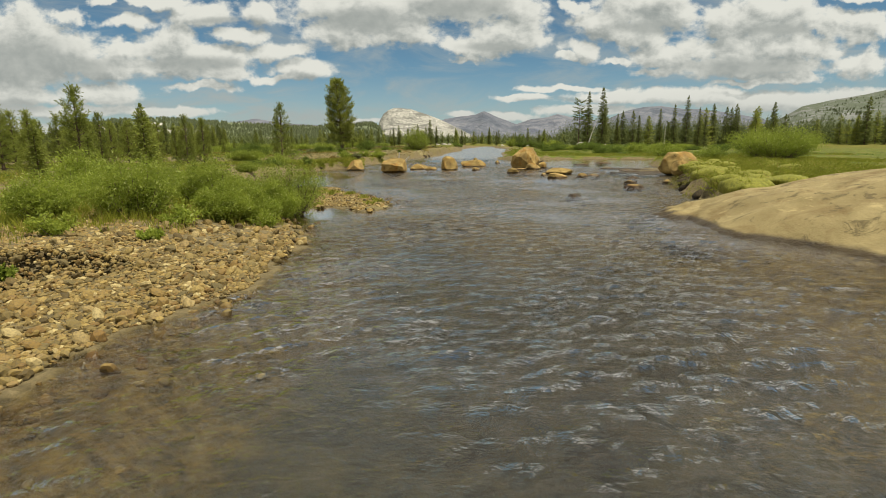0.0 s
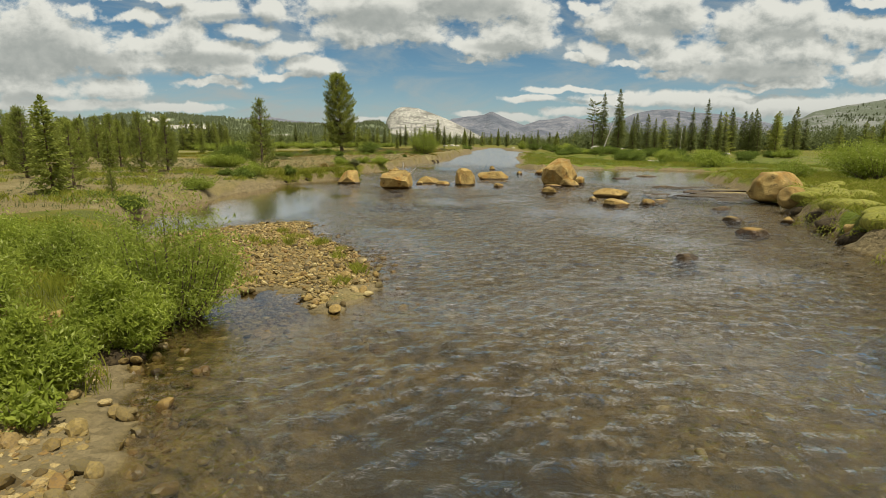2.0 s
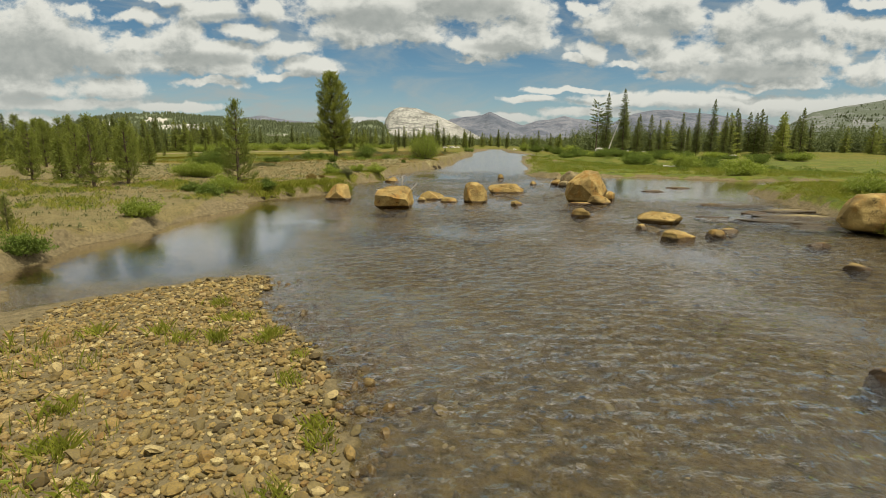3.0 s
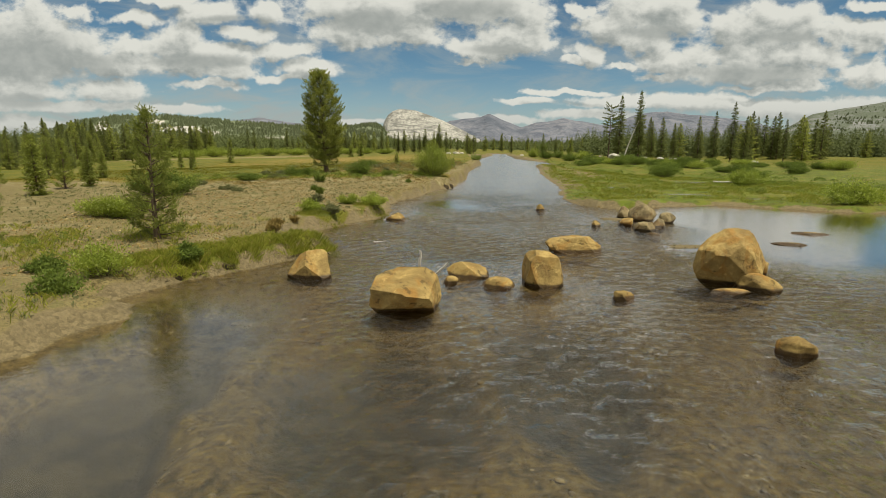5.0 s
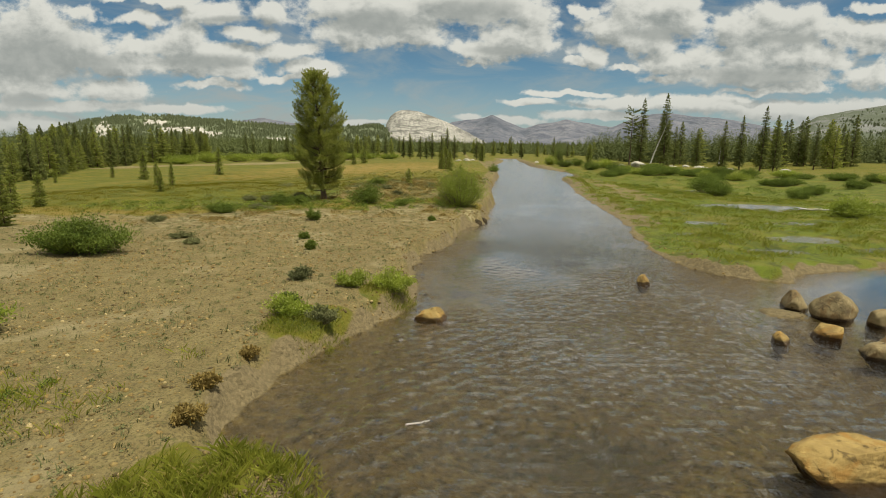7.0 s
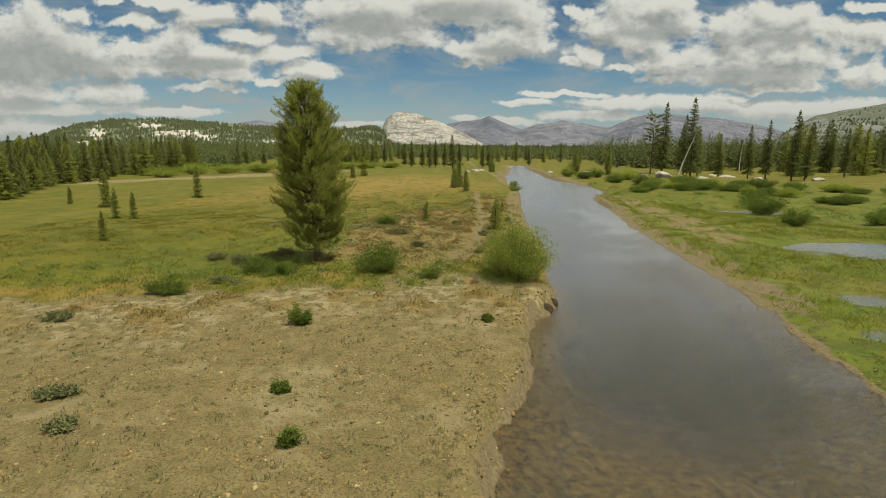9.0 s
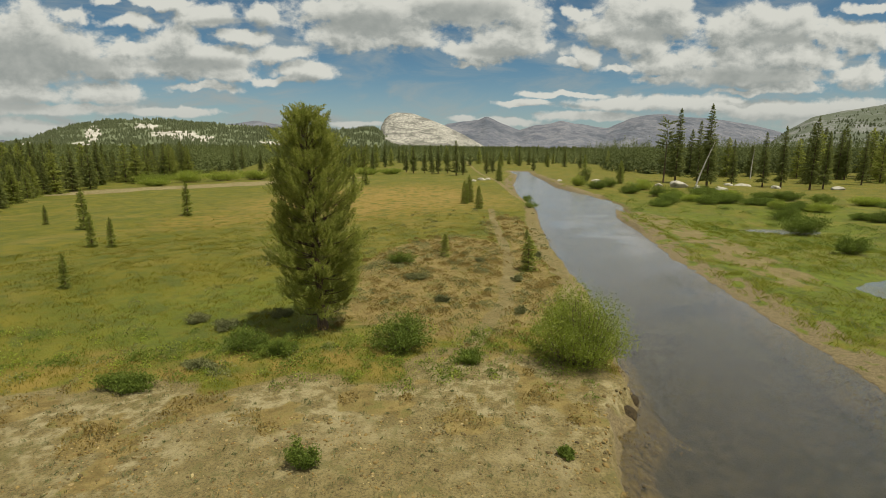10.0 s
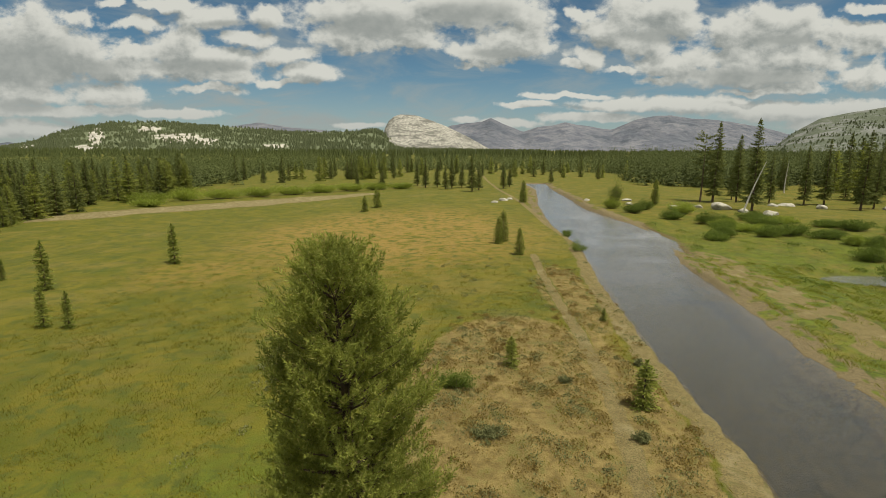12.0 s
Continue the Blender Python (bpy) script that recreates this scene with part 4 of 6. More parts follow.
def shaggy(rng, n, tall, wide, sprays):
    """Conifers of loose sprays of needles round a narrow cone, as arrays of quads."""
    h = rng.uniform(.03, 1.0, (n, sprays)) ** 1.15
    a = rng.uniform(0, 6.3, (n, sprays))
    r = wide[:, None] * (1.03 - h) ** .8 * rng.uniform(.15, .75, (n, sprays))
    long = (.22 * wide[:, None] + .25) * (1.25 - h) * rng.uniform(.8, 1.4, (n, sprays))
    foot = np.stack([r * np.cos(a), r * np.sin(a), h * tall[:, None] * .96], -1)
    way = unit(np.stack([np.cos(a), np.sin(a), rng.normal(-.25, .4, a.shape) + 1.3 * h ** 4], -1))
    side = unit(np.cross(way, rng.normal(size=way.shape) * .5 + (0, 0, 1)))
    drop = np.array([0, 0, -.22])
    s_, l_ = side * long[..., None] * .36, way * long[..., None]
    v = np.stack([foot - l_ * .2 + (0, 0, .1), foot + l_ * .5 + s_ + drop * long[..., None], foot + l_, foot + l_ * .5 - s_ + drop * long[..., None]], 2)
    return v.reshape(n, -1, 3), np.arange(4 * sprays).reshape(-1, 4)


def woods(name, x, y, z, tall, wide, label, seed, tiers=5, spikes=7, mat=None, sprays=0):
    """A wood too far off to count: one object of many small conifers."""
    rng = np.random.default_rng(seed)
    v, f = spire(rng, len(x), tall, wide, tiers, spikes) if sprays == 0 else shaggy(rng, len(x), tall, wide, sprays)
    v = v + np.stack([x, y * LONG, z], -1)[:, None]
    n = v.shape[1]
    faces = (f[None] + (np.arange(len(x)) * n)[:, None, None]).reshape(-1, f.shape[1])
    return tagged(new(name, mesh_of(name, v.reshape(-1, 3), faces, mat or M_WOODS)), label, "forest", kind="stuff")


rng = np.random.default_rng(11)
# pines on the hill, thin where the granite shows
hx, hy, hz, hs = (a.ravel() for a in WEST)
pick = rng.choice(len(hx), 15000, p=(p := ((hs > .02) & (hs <= 1.0)) * (.25 + soft(-.35, .25, waves(hx, hy, 90, 3) + .6 * waves(hx, hy, 33, 5))) * (1 - .93 * bare_rock(hx, hs, hy))) / p.sum())
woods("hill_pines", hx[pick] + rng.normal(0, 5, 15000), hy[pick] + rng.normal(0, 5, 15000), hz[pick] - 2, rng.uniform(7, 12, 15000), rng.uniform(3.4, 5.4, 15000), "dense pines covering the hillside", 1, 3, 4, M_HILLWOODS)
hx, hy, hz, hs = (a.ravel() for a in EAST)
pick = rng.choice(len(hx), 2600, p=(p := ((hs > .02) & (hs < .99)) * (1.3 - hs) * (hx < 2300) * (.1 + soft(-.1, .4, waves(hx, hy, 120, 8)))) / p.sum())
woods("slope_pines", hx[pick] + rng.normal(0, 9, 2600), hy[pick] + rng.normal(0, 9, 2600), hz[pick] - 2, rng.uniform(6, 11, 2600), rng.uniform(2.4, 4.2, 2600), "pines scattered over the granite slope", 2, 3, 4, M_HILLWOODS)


def plain_woods(name, n, corner, tall, wide, label, seed, tiers=5, spikes=7, sprays=0):
    """A wood on the valley floor, inside a quadrilateral."""
    rng = np.random.default_rng(seed)
    a, b, c, d = (np.array(q, float) for q in corner)
    s, t = rng.uniform(0, 1, (n, 1)), rng.uniform(0, 1, (n, 1)) ** 1.3
    q = (a * (1 - s) + b * s) * (1 - t) + (d * (1 - s) + c * s) * t
    q = q + rng.normal(0, 3, q.shape)
    return woods(name, q[:, 0], q[:, 1], ground_height(q[:, 0], q[:, 1]) - .2, rng.uniform(*tall, n), rng.uniform(*wide, n), label, seed, tiers, spikes, None, sprays)


plain_woods("west_wood", 2600, [(-210, 92), (-90, 190), (-110, 420), (-420, 330)], (6, 11), (2.0, 3.2), "dark pine wood along the meadow edge", 21, sprays=80)
plain_woods("middle_wood", 1500, [(-100, 270), (150, 280), (330, 520), (-200, 520)], (6, 9.5), (1.8, 3.0), "belt of pines across the valley", 23, sprays=60)
plain_woods("east_wood", 1500, [(60, 205), (230, 205), (520, 420), (110, 420)], (9, 15), (2.4, 3.8), "tall pine wood beyond the marsh", 24, sprays=110)
plain_woods("distant_wood", 4200, [(-900, 540), (900, 540), (1500, 1250), (-1500, 1100)], (8, 12.5), (2.4, 3.6), "far dark forest on the valley floor", 26, 3, 5)


def conifer_parts(rng, tall, wide, limbs, tufts, tuft, shape, foot=.12, droop=.1, top_lift=.5, whorls=0, upturn=.75, slim=.2, reps=15, lean=0.0, needle=.5):
    """Trunk with limbs, and a crown of needle tufts, as (verts, quads) pairs. shape(s): crown width at the height s."""
    s = np.linspace(0, 1, 9)
    wander = np.stack([.004 * tall * np.sin(3 * s + rng.uniform(0, 6)), .004 * tall * np.sin(2.3 * s + rng.uniform(0, 6)), s * tall * .985], 1)
    wander[:, 0] += lean * s ** 1.4
    wander[0, :2] = 0
    wander[0, 2] = -.15
    thick = tall * .019 * (1 - s) ** .85 + .012
    thick[0] *= 1.45
    wood = [tube(wander, thick, 9)]
    spots, ways = [], []
    for k in range(limbs):
        h = foot + (1 - foot) * ((k + rng.uniform(0, 1)) / limbs) ** .9
        if whorls:
            h = foot + (1 - foot) * (round((h - foot) / (1 - foot) * whorls) + rng.normal(0, .12)) / whorls
            h = min(max(h, foot), .985)
        a = k * 2.399 + rng.normal(0, .35)
        reach = wide * shape(h) * rng.uniform(.72, 1.12)
        rise = -droop + (top_lift + droop) * h + rng.normal(0, .1)
        q = np.linspace(0, 1, 6)
        base = np.array([np.interp(h, s, wander[:, 0]), np.interp(h, s, wander[:, 1]), h * tall])
        out = np.stack([np.cos(a) * q * reach, np.sin(a) * q * reach, reach * (rise * q + .32 * q ** 2.2)], 1)
        line = base + out
        wood.append(tube(line, np.linspace(.028 + .006 * tall * (1 - h), .006, 6) * .7, 3))
        n = max(3, int(tufts * reach / wide))
        t = rng.uniform(.22, 1.0, n) ** .75
        p = np.stack([np.interp(t, q, line[:, c]) for c in range(3)], 1)
        side = rng.normal(0, .16 * reach * (1.15 - t)[:, None] + .04, (n, 3)) * (1, 1, .45)
        spots.append(p + side)
        ways.append(unit(np.stack([np.cos(a) * np.ones(n), np.sin(a) * np.ones(n), np.full(n, .55)], 1) + side * 1.4 / max(reach, .2)))
    tip_n = tufts
    hs = rng.uniform(.88, 1.0, tip_n)
    spots.append(np.stack([rng.normal(0, .05 * wide, tip_n), rng.normal(0, .05 * wide, tip_n), hs * tall], 1) + (lean, 0, 0))
    ways.append(unit(rng.normal(0, .3, (tip_n, 3)) + (0, 0, 1.0)))
    spots, ways = np.concatenate(spots), np.concatenate(ways)
    ways = unit(ways * (1, 1, .6) + (0, 0, upturn) + rng.normal(0, .25, ways.shape))
    # every tuft is an upturned shoot, set all round with needles
    long = tuft * rng.uniform(.7, 1.25, len(spots))
    along = np.tile(np.linspace(0, 1, reps), len(spots))[:, None]
    p, d, r = np.repeat(spots, reps, 0), np.repeat(ways, reps, 0), np.repeat(long, reps)[:, None]
    out = unit(np.cross(d, rng.normal(size=d.shape)))
    crown = leaves(rng, p + d * r * along, (r * needle)[:, 0] * rng.uniform(.8, 1.2, len(p)), slim, 0, out * 1.0 + d * (.5 + .9 * along))
    return merge(wood), crown


def conifer(name, x, y, label, tall, wide, seed, limbs=60, tufts=14, tuft=.22, shape=None, mat=None, foot=.1, droop=.1, top_lift=.5, turn=0.0, whorls=0, upturn=.75, slim=.2, reps=15, lean=0.0, needle=.5):
    rng = np.random.default_rng(seed)
    shape = shape or (lambda h: (1.0 - h) ** .75 + .06)
    wood, crown = conifer_parts(rng, tall, wide, limbs, tufts, tuft, shape, foot, droop, top_lift, whorls, upturn, slim, reps, lean, needle)
    ob = tagged(stand(name, x, y, None, turn), label, "tree", "pines of the valley")
    piece("trunk", mesh_of("trunk", *wood, M_BARK, True), ob)
    piece("crown", mesh_of("crown", *crown, mat or M_NEEDLE), ob)
    return ob


def fir(name, x, y, label, tall, wide, seed, whorls=34, round_=9, foot=.1, droop=.35, thin=1.0, mat=None, shape=None, spray=1.0):
    """A narrow dark conifer: whorls of drooping boughs with flat sprays of needles, and a bare leader."""
    rng = np.random.default_rng(seed)
    shape = shape or (lambda h: (1 - h) ** .66 * (.72 + .28 * min(1, h / .18)) + .015)
    s = np.linspace(0, 1, 8)
    line = np.stack([.006 * tall * np.sin(2.5 * s + seed), .006 * tall * np.cos(2 * s + seed) - .006 * tall * math.cos(seed), s * tall * .99 - .15], 1)
    wood, spot, way, size = [tube(line, tall * .014 * (1 - s) ** .9 + .01, 8)], [], [], []
    for k in range(whorls):
        h0 = foot + (1 - foot) * (k / whorls) ** .95
        lush = rng.uniform(.72, 1.15)
        for q in range(round_):
            if rng.uniform() > thin:
                continue
            h, a = min(.985, h0 + rng.normal(0, .35 / whorls)), q * 6.283 / round_ + k * 1.3 + rng.normal(0, .25)
            reach = wide * shape(h) * lush * rng.uniform(.7, 1.12)
            n = max(3, int(3 + reach * 3.4 / spray))
            t = np.linspace(.16, 1, n)
            out = np.array([math.cos(a), math.sin(a)])
            sag = reach * (-droop * (1.1 - .9 * h) * t + .16 * t ** 2 + .35 * h ** 3 * t)
            base = np.array([np.interp(h, s, line[:, c]) for c in range(3)])
            p = base + np.stack([out[0] * t * reach, out[1] * t * reach, sag], 1)
            if q % 3 == 0:
                wood.append(tube(p[::max(1, n // 3)] if n > 3 else p, np.linspace(.012 * reach + .01, .006, len(p[::max(1, n // 3)] if n > 3 else p)), 3))
            for side in (-.75, 0, .75):
                spot.append(p + rng.normal(0, .05 * reach + .03, p.shape) * (1, 1, .6))
                d = np.array([out[0] - side * out[1], out[1] + side * out[0], -.28 + .9 * h ** 4])
                way.append(np.tile(d, (n, 1)))
                size.append((.17 * reach + .20) * spray * (1.15 - .45 * t) * rng.uniform(.75, 1.25, n))
    tip = 26
    spot.append(np.stack([rng.normal(0, .012 * wide, tip), rng.normal(0, .012 * wide, tip), tall * rng.uniform(.93, .985, tip)], 1) + line[-1] * (1, 1, 0))
    way.append(np.stack([rng.normal(0, .35, tip), rng.normal(0, .35, tip), np.ones(tip)], 1))
    size.append(np.full(tip, (.2 + .012 * tall) * spray))
    crown = leaves(rng, np.concatenate(spot), np.concatenate(size), .42, 0, unit(np.concatenate(way)) * 1.6)
    ob = tagged(stand(name, x, y), label, "tree", "pines of the valley")
    piece("trunk", mesh_of("trunk", *merge(wood), M_BARK, True), ob)
    piece("crown", mesh_of("crown", *crown, mat or M_FIR), ob)
    return ob


def at_ground(x, y, turn=0.0, size=1.0, sink=0.03):
    z = float(ground_height(np.array([x]), np.array([y]))[0])
    k = float(shrink(y))
    return pose(x * k, y * LONG * k, z * k - sink, 0, 0, turn) @ Matrix.Scale(size, 4)


def copy_at(ob, x, y, size, turn, label=None):
    c = copy_thing(ob, at_ground(x, y, turn))
    size = size * float(shrink(y))
    c.scale = (size, size, size)
    if label:
        tagged(c, label)
    return c


# the tall pine that the flight ends over
full = lambda h: np.interp(h, [0, .08, .2, .36, .6, .8, .9, .96, 1], [.40, .64, .88, 1.0, .84, .64, .44, .22, .05])
conifer("pine", -13.25, 59.8, "tall full lodgepole pine standing alone in the meadow", 9.0, 1.85, 5, 230, 32, .38, full, foot=.075, droop=.16, top_lift=.6, whorls=17, upturn=1.05, slim=.24, reps=26, lean=-.5, needle=.27)

young = conifer("young_pine", -11.6, 32.3, "slim young pine on the sandy bank", 4.0, .92, 7, 62, 22, .24, lambda h: .9 * (1 - h) ** .7 + .07, M_YOUNG, foot=.04, top_lift=.6, whorls=15, slim=.3, reps=9)
bushy = fir("young_pine", -36.8, 79.3, "small dense pine growing in the meadow", 2.6, .46, 8, 17, 7, .02, .05, 1, M_YOUNG, lambda h: (1 - h) ** .55 * (.6 + .4 * min(1, h / .2)) + .05, .62)
stout = fir("young_pine", -4.2, 103.3, "dark young pine near the river bank", 3.8, .85, 9, 20, 8, .02, .05, 1, M_YOUNG, lambda h: (1 - h) ** .55 + .05, .75)
tall_fir = fir("tall_pine", 49.7, 150.5, "tall narrow pine in a clump on the far bank", 18.0, 2.45, 12, 38, 8, .12, .4, .86)
gaunt = fir("tall_pine", 46.5, 150.0, "gaunt half-bare pine with a thin crown", 15.0, 2.6, 13, 16, 6, .34, .12, .62, None, lambda h: .3 + .7 * math.sin(3.0 * max(0, h - .18)))

for x, y, h in [(-38.7, 79.5, 3.0), (-45.6, 87.3, 4.3), (-39.3, 95.3, 4.2), (-29.4, 65.8, 2.0), (-52, 90, 2.2), (-55, 84, 1.8)]:
    copy_at(bushy, x, y, h / 2.6, x * 37 % 360)
for x, y, h in [(-7.9, 72.2, 1.65), (-2.7, 68.6, 2.2), (-26.3, 133.1, 3.0), (-24.8, 138.2, 4.0), (-0.9, 78.5, .9)]:
    sapling = copy_at(bushy, x, y, h / 2.6, x * 53 % 360, "small green pine sapling on the dry river terrace")
    sapling.scale = (1.6 * h / 2.6, 1.6 * h / 2.6, h / 2.6)
for x, y, h in [(-3.5, 95.9, 2.9), (5.0, 141.6, 4.6), (33.6, 144.4, 5.3), (-4.9, 102.0, 3.2)]:
    copy_at(stout, x, y, h / 3.8, x * 71 % 360)
for x, y, h in [(-14.5, 21.5, 3.5), (-15.0, 18.2, 3.5), (-13.9, 17.2, 2.0), (-17.0, 29.5, 3.1), (-17.2, 32.0, 3.1), (-15.6, 23.6, 2.5), (-22.6, 35.5, 2.9), (-21.5, 33, 2.6), (-12.0, 21.0, .9), (-26.5, 44.3, 3.6), (-28.6, 48.7, 3.2), (-28.7, 51.0, 3.0), (-32.3, 55.2, 2.8),
                (-32.9, 57.8, 2.5), (-25, 38, 3.4), (-30, 43, 3.6), (-35, 50, 3.2), (-20, 26, 3.0), (-24, 30, 3.3), (-38, 58, 3.0), (-18.5, 20, 2.6), (-21, 22.5, 3.0), (-25, 25, 3.6), (-28, 29, 3.4), (-24, 34, 3.0), (-27.5, 33.5, 3.8), (-31, 36, 3.6), (-33.5, 40, 4.2), (-29, 39, 3.2), (-37, 45, 3.8), (-40, 50, 4.2), (-34, 46, 3.4), (-43, 55, 4.2), (-46, 60, 4.4), (-41, 60, 3.8), (-48, 52, 5.0), (-38, 38, 4.8), (-30, 30, 4.0), (-34, 33, 4.8), (-50, 64, 5.0), (-54, 68, 5.6), (-47, 66, 4.0), (-58, 64, 6.2), (-60, 74, 5.8)]:
    copy_at(young if (x * 10) % 2 < 1 else stout, x, y, h / 3.9, x * 91 % 360, "young pine at the edge of the sandy flat")
for x, y, h in [(56.3, 152.5, 15.5), (50.3, 138.5, 18.2), (62, 156, 12), (79.7, 161.8, 15), (84.7, 161.7, 16.4), (82.0, 148.8, 17.6), (119.6, 181, 14), (88, 152, 14), (74, 166, 13), (104, 170, 15), (95, 160, 12), (68, 172, 11), (110, 165, 14)]:
    copy_at(tall_fir, x, y, h / 18.0, x * 61 % 360)
for x, y, h in [(-30, 183, 7.4), (-17, 184, 8.9), (-13.5, 186, 8), (-9.1, 181, 9), (-6, 184, 8.2), (-3.8, 171, 10.2), (-1.5, 176, 8), (6.4, 183, 7.6), (9, 188, 7), (-20, 192, 8), (-11, 178, 7.2), (26, 205, 7), (-40, 196, 6)]:
    copy_at(tall_fir, x, y, h / 18.0 * 1.02, x * 47 % 360, "dark pine in a clump at the head of the meadow").scale = (h / 13.5, h / 13.5, h / 18.0)

# the front rows of the woods, tree by tree
front = fir("pine", -92, 150, "dark conical pine at the front of the wood", 9.0, 1.6, 15, 22, 8, .06, .3, .9)
full_front = fir("pine", -97, 158, "broad green pine at the front of the wood", 8.0, 2.0, 16, 18, 8, .05, .16, .9, M_NEEDLE, lambda h: (1 - h) ** .62 * .95 + .03)
rng = np.random.default_rng(51)
for n_, corner, low, high in ((44, [(-66, 94), (-91, 134), (-97, 134), (-74, 92)], 5.0, 8.0), (100, [(-86, 124), (-84, 178), (-98, 196), (-124, 118)], 7.0, 11.0), (46, [(-62, 84), (-86, 124), (-124, 118), (-100, 76)], 4.0, 7.0), (64, [(88, 168), (300, 160), (310, 205), (70, 205)], 10.0, 17.0),
                              (26, [(-150, 60), (-100, 76), (-124, 118), (-190, 70)], 6.0, 9.0), (34, [(-84, 200), (-30, 222), (-20, 262), (-100, 240)], 6.0, 10.0), (26, [(-30, 226), (70, 230), (90, 270), (-40, 262)], 5.0, 9.0)):
    a, b, c, d = (np.array(q, float) for q in corner)
    for k in range(n_):
        s_, t_ = rng.uniform(0, 1), rng.uniform(0, 1) ** 1.4
        x, y = (a * (1 - s_) + b * s_) * (1 - t_) + (d * (1 - s_) + c * s_) * t_
        copy_at(front if rng.uniform() < .62 else full_front, float(x), float(y), float(rng.uniform(low, high)) / 8.6, float(rng.uniform(0, 360)))

# ---------------------------------------------------------------- dead wood


def dead_tree(x, y, tall, lean, seed, label):
    rng = np.random.default_rng(seed)
    s = np.linspace(0, 1, 8)
    line = np.stack([lean * tall * s ** 1.1, .02 * tall * np.sin(4 * s), tall * s], 1)
    parts = [tube(line, np.linspace(.019 * tall, .004 * tall, 8), 7)]
    for k in range(14):
        h, a = rng.uniform(.3, .97), rng.uniform(0, 6.3)
        p = np.array([np.interp(h, s, line[:, c]) for c in range(3)])
        r = rng.uniform(.04, .11) * tall * (1.1 - h)
        q = np.linspace(0, 1, 4)[:, None]
        parts.append(tube(p + q * np.array([np.cos(a) * r, np.sin(a) * r, -.2 * r]), np.linspace(.005, .0015, 4) * tall, 4))
    ob = tagged(stand("dead_tree", x, y), label, "dead tree")
    piece("trunk", mesh_of("trunk", *merge(parts), M_DEAD, True), ob)
    return ob


dead_tree(43.4, 131.0, 10.0, .32, 3, "bleached leaning dead trunk with bare twigs")
dead_tree(94.7, 188.0, 10.0, .03, 4, "grey dead standing trunk in front of the wood")

# ---------------------------------------------------------------- boulders


def boulder(x, y, wide, deep, high, seed, label, mat=None, cuts=9, turn=0.0, name="boulder", under=.35, level=None, detail=BALL4, planes=None, sharp=.83, ratio=None, worn=None):
    """A granite block: a ball cut by flat faces, worn round at the edges, bedded below the waterline."""
    rng = np.random.default_rng(seed)
    v = detail[0].copy()
    sides = unit(rng.normal(size=(cuts, 3)) * (1, 1, .6) + (0, 0, .15)) if planes is None else unit(np.array(planes, float)[:, :3])
    for k, nrm in enumerate(sides):
        cut = rng.uniform(.62, .86) if planes is None else planes[k][3]
        over = np.maximum(0, v @ nrm - cut)
        v = v - nrm * (over * (sharp + .17))[:, None]
    if planes is not None:
        for nrm in unit(rng.normal(size=(9, 3)) + (0, -.2, .15)):
            over = np.maximum(0, v @ nrm - rng.uniform(.72, .84))
            v = v - nrm * over[:, None]
    worn = worn or (1.0 if planes is None else .5)
    v = lumps(v, seed, .09 * worn, .6)
    v = lumps(v, seed + 3, .045 * worn, .2)
    v = lumps(v, seed + 5, .022 * worn, .08)
    v = v / np.abs(v).max(0) * 1.0
    v[:, 0], v[:, 1] = v[:, 0] * wide / 2, v[:, 1] * deep / 2
    total = high + under
    v[:, 2] = (v[:, 2] + 1) / 2 * total - under
    z = 0.0 if level is None else level
    ob = new(name, mesh_of(name, v, detail[1], mat or M_ROCK, True))
    ratio = ratio or float(shrink(y))
    ob.matrix_basis = pose(x * ratio, y * LONG * ratio, z * ratio, 0, 0, turn) @ Matrix.Scale(ratio, 4)
    return tagged(ob, label, "boulder" if name == "boulder" else "turf", {"boulder": "boulders of the river", "moss_hummock": "hummocks on the bank"}.get(name, "turf clods at the water"))


boulder(5.8, 29.75, 1.95, 1.7, 1.5, 41, "large rounded tan granite boulder in the shallows", turn=20, under=.45,
        planes=[(-.75, -.5, -.45, .58), (-.3, -.9, .1, .72), (.45, -.8, .35, .70), (0, -.2, 1, .86), (.95, .1, .1, .8), (-.6, .1, .75, .80)], detail=BALL6)
boulder(-3.05, 27.55, 1.75, 1.35, 1.02, 42, "flat-topped ochre granite slab tilted out of the water", under=.3,
        planes=[(-.1, -.42, .9, .44), (.35, -.55, .75, .50), (-.35, -.9, -.1, .55), (-.95, .1, .1, .7), (.9, -.25, .1, .72), (.2, .95, .1, .6), (.1, -.8, -.5, .5)], sharp=.83, detail=BALL6)
boulder(-5.85, 30.0, 1.3, 1.1, .72, 43, "ochre granite block with a sharp crest in the water", planes=[(.45, -.55, .7, .52), (-.6, -.5, .55, .58), (-.2, -.9, -.1, .65), (.9, .2, .1, .75), (-.3, .5, .8, .7)], detail=BALL6)
boulder(-1.45, 30.1, 1.25, .9, .55, 44, "low wedge-shaped tan boulder in the stream", planes=[(-.5, -.75, .4, .45), (.5, -.3, .8, .45), (0, .5, .85, .6)], detail=BALL6)
boulder(-.70, 29.2, .95, .75, .24, 45, "rounded stone just breaking the water surface", under=.3)
boulder(-1.95, 29.4, .45, .4, .2, 46, "small round stone beside the tilted slab", under=.2)
boulder(.52, 29.45, 1.2, 1.15, 1.0, 47, "upright tan granite boulder in the stream", under=.35, planes=[(-.9, -.1, .15, .68), (.05, -.85, .3, .62), (.85, -.2, .2, .72), (.1, -.35, .9, .76), (.6, .1, .75, .76)], detail=BALL6)
boulder(2.55, 33.3, 2.15, 1.0, .52, 48, "long low tan boulder in the stream", detail=BALL6, cuts=12, worn=.8)
boulder(6.95, 30.55, .95, .75, .42, 49, "dark rounded boulder behind the big rock")
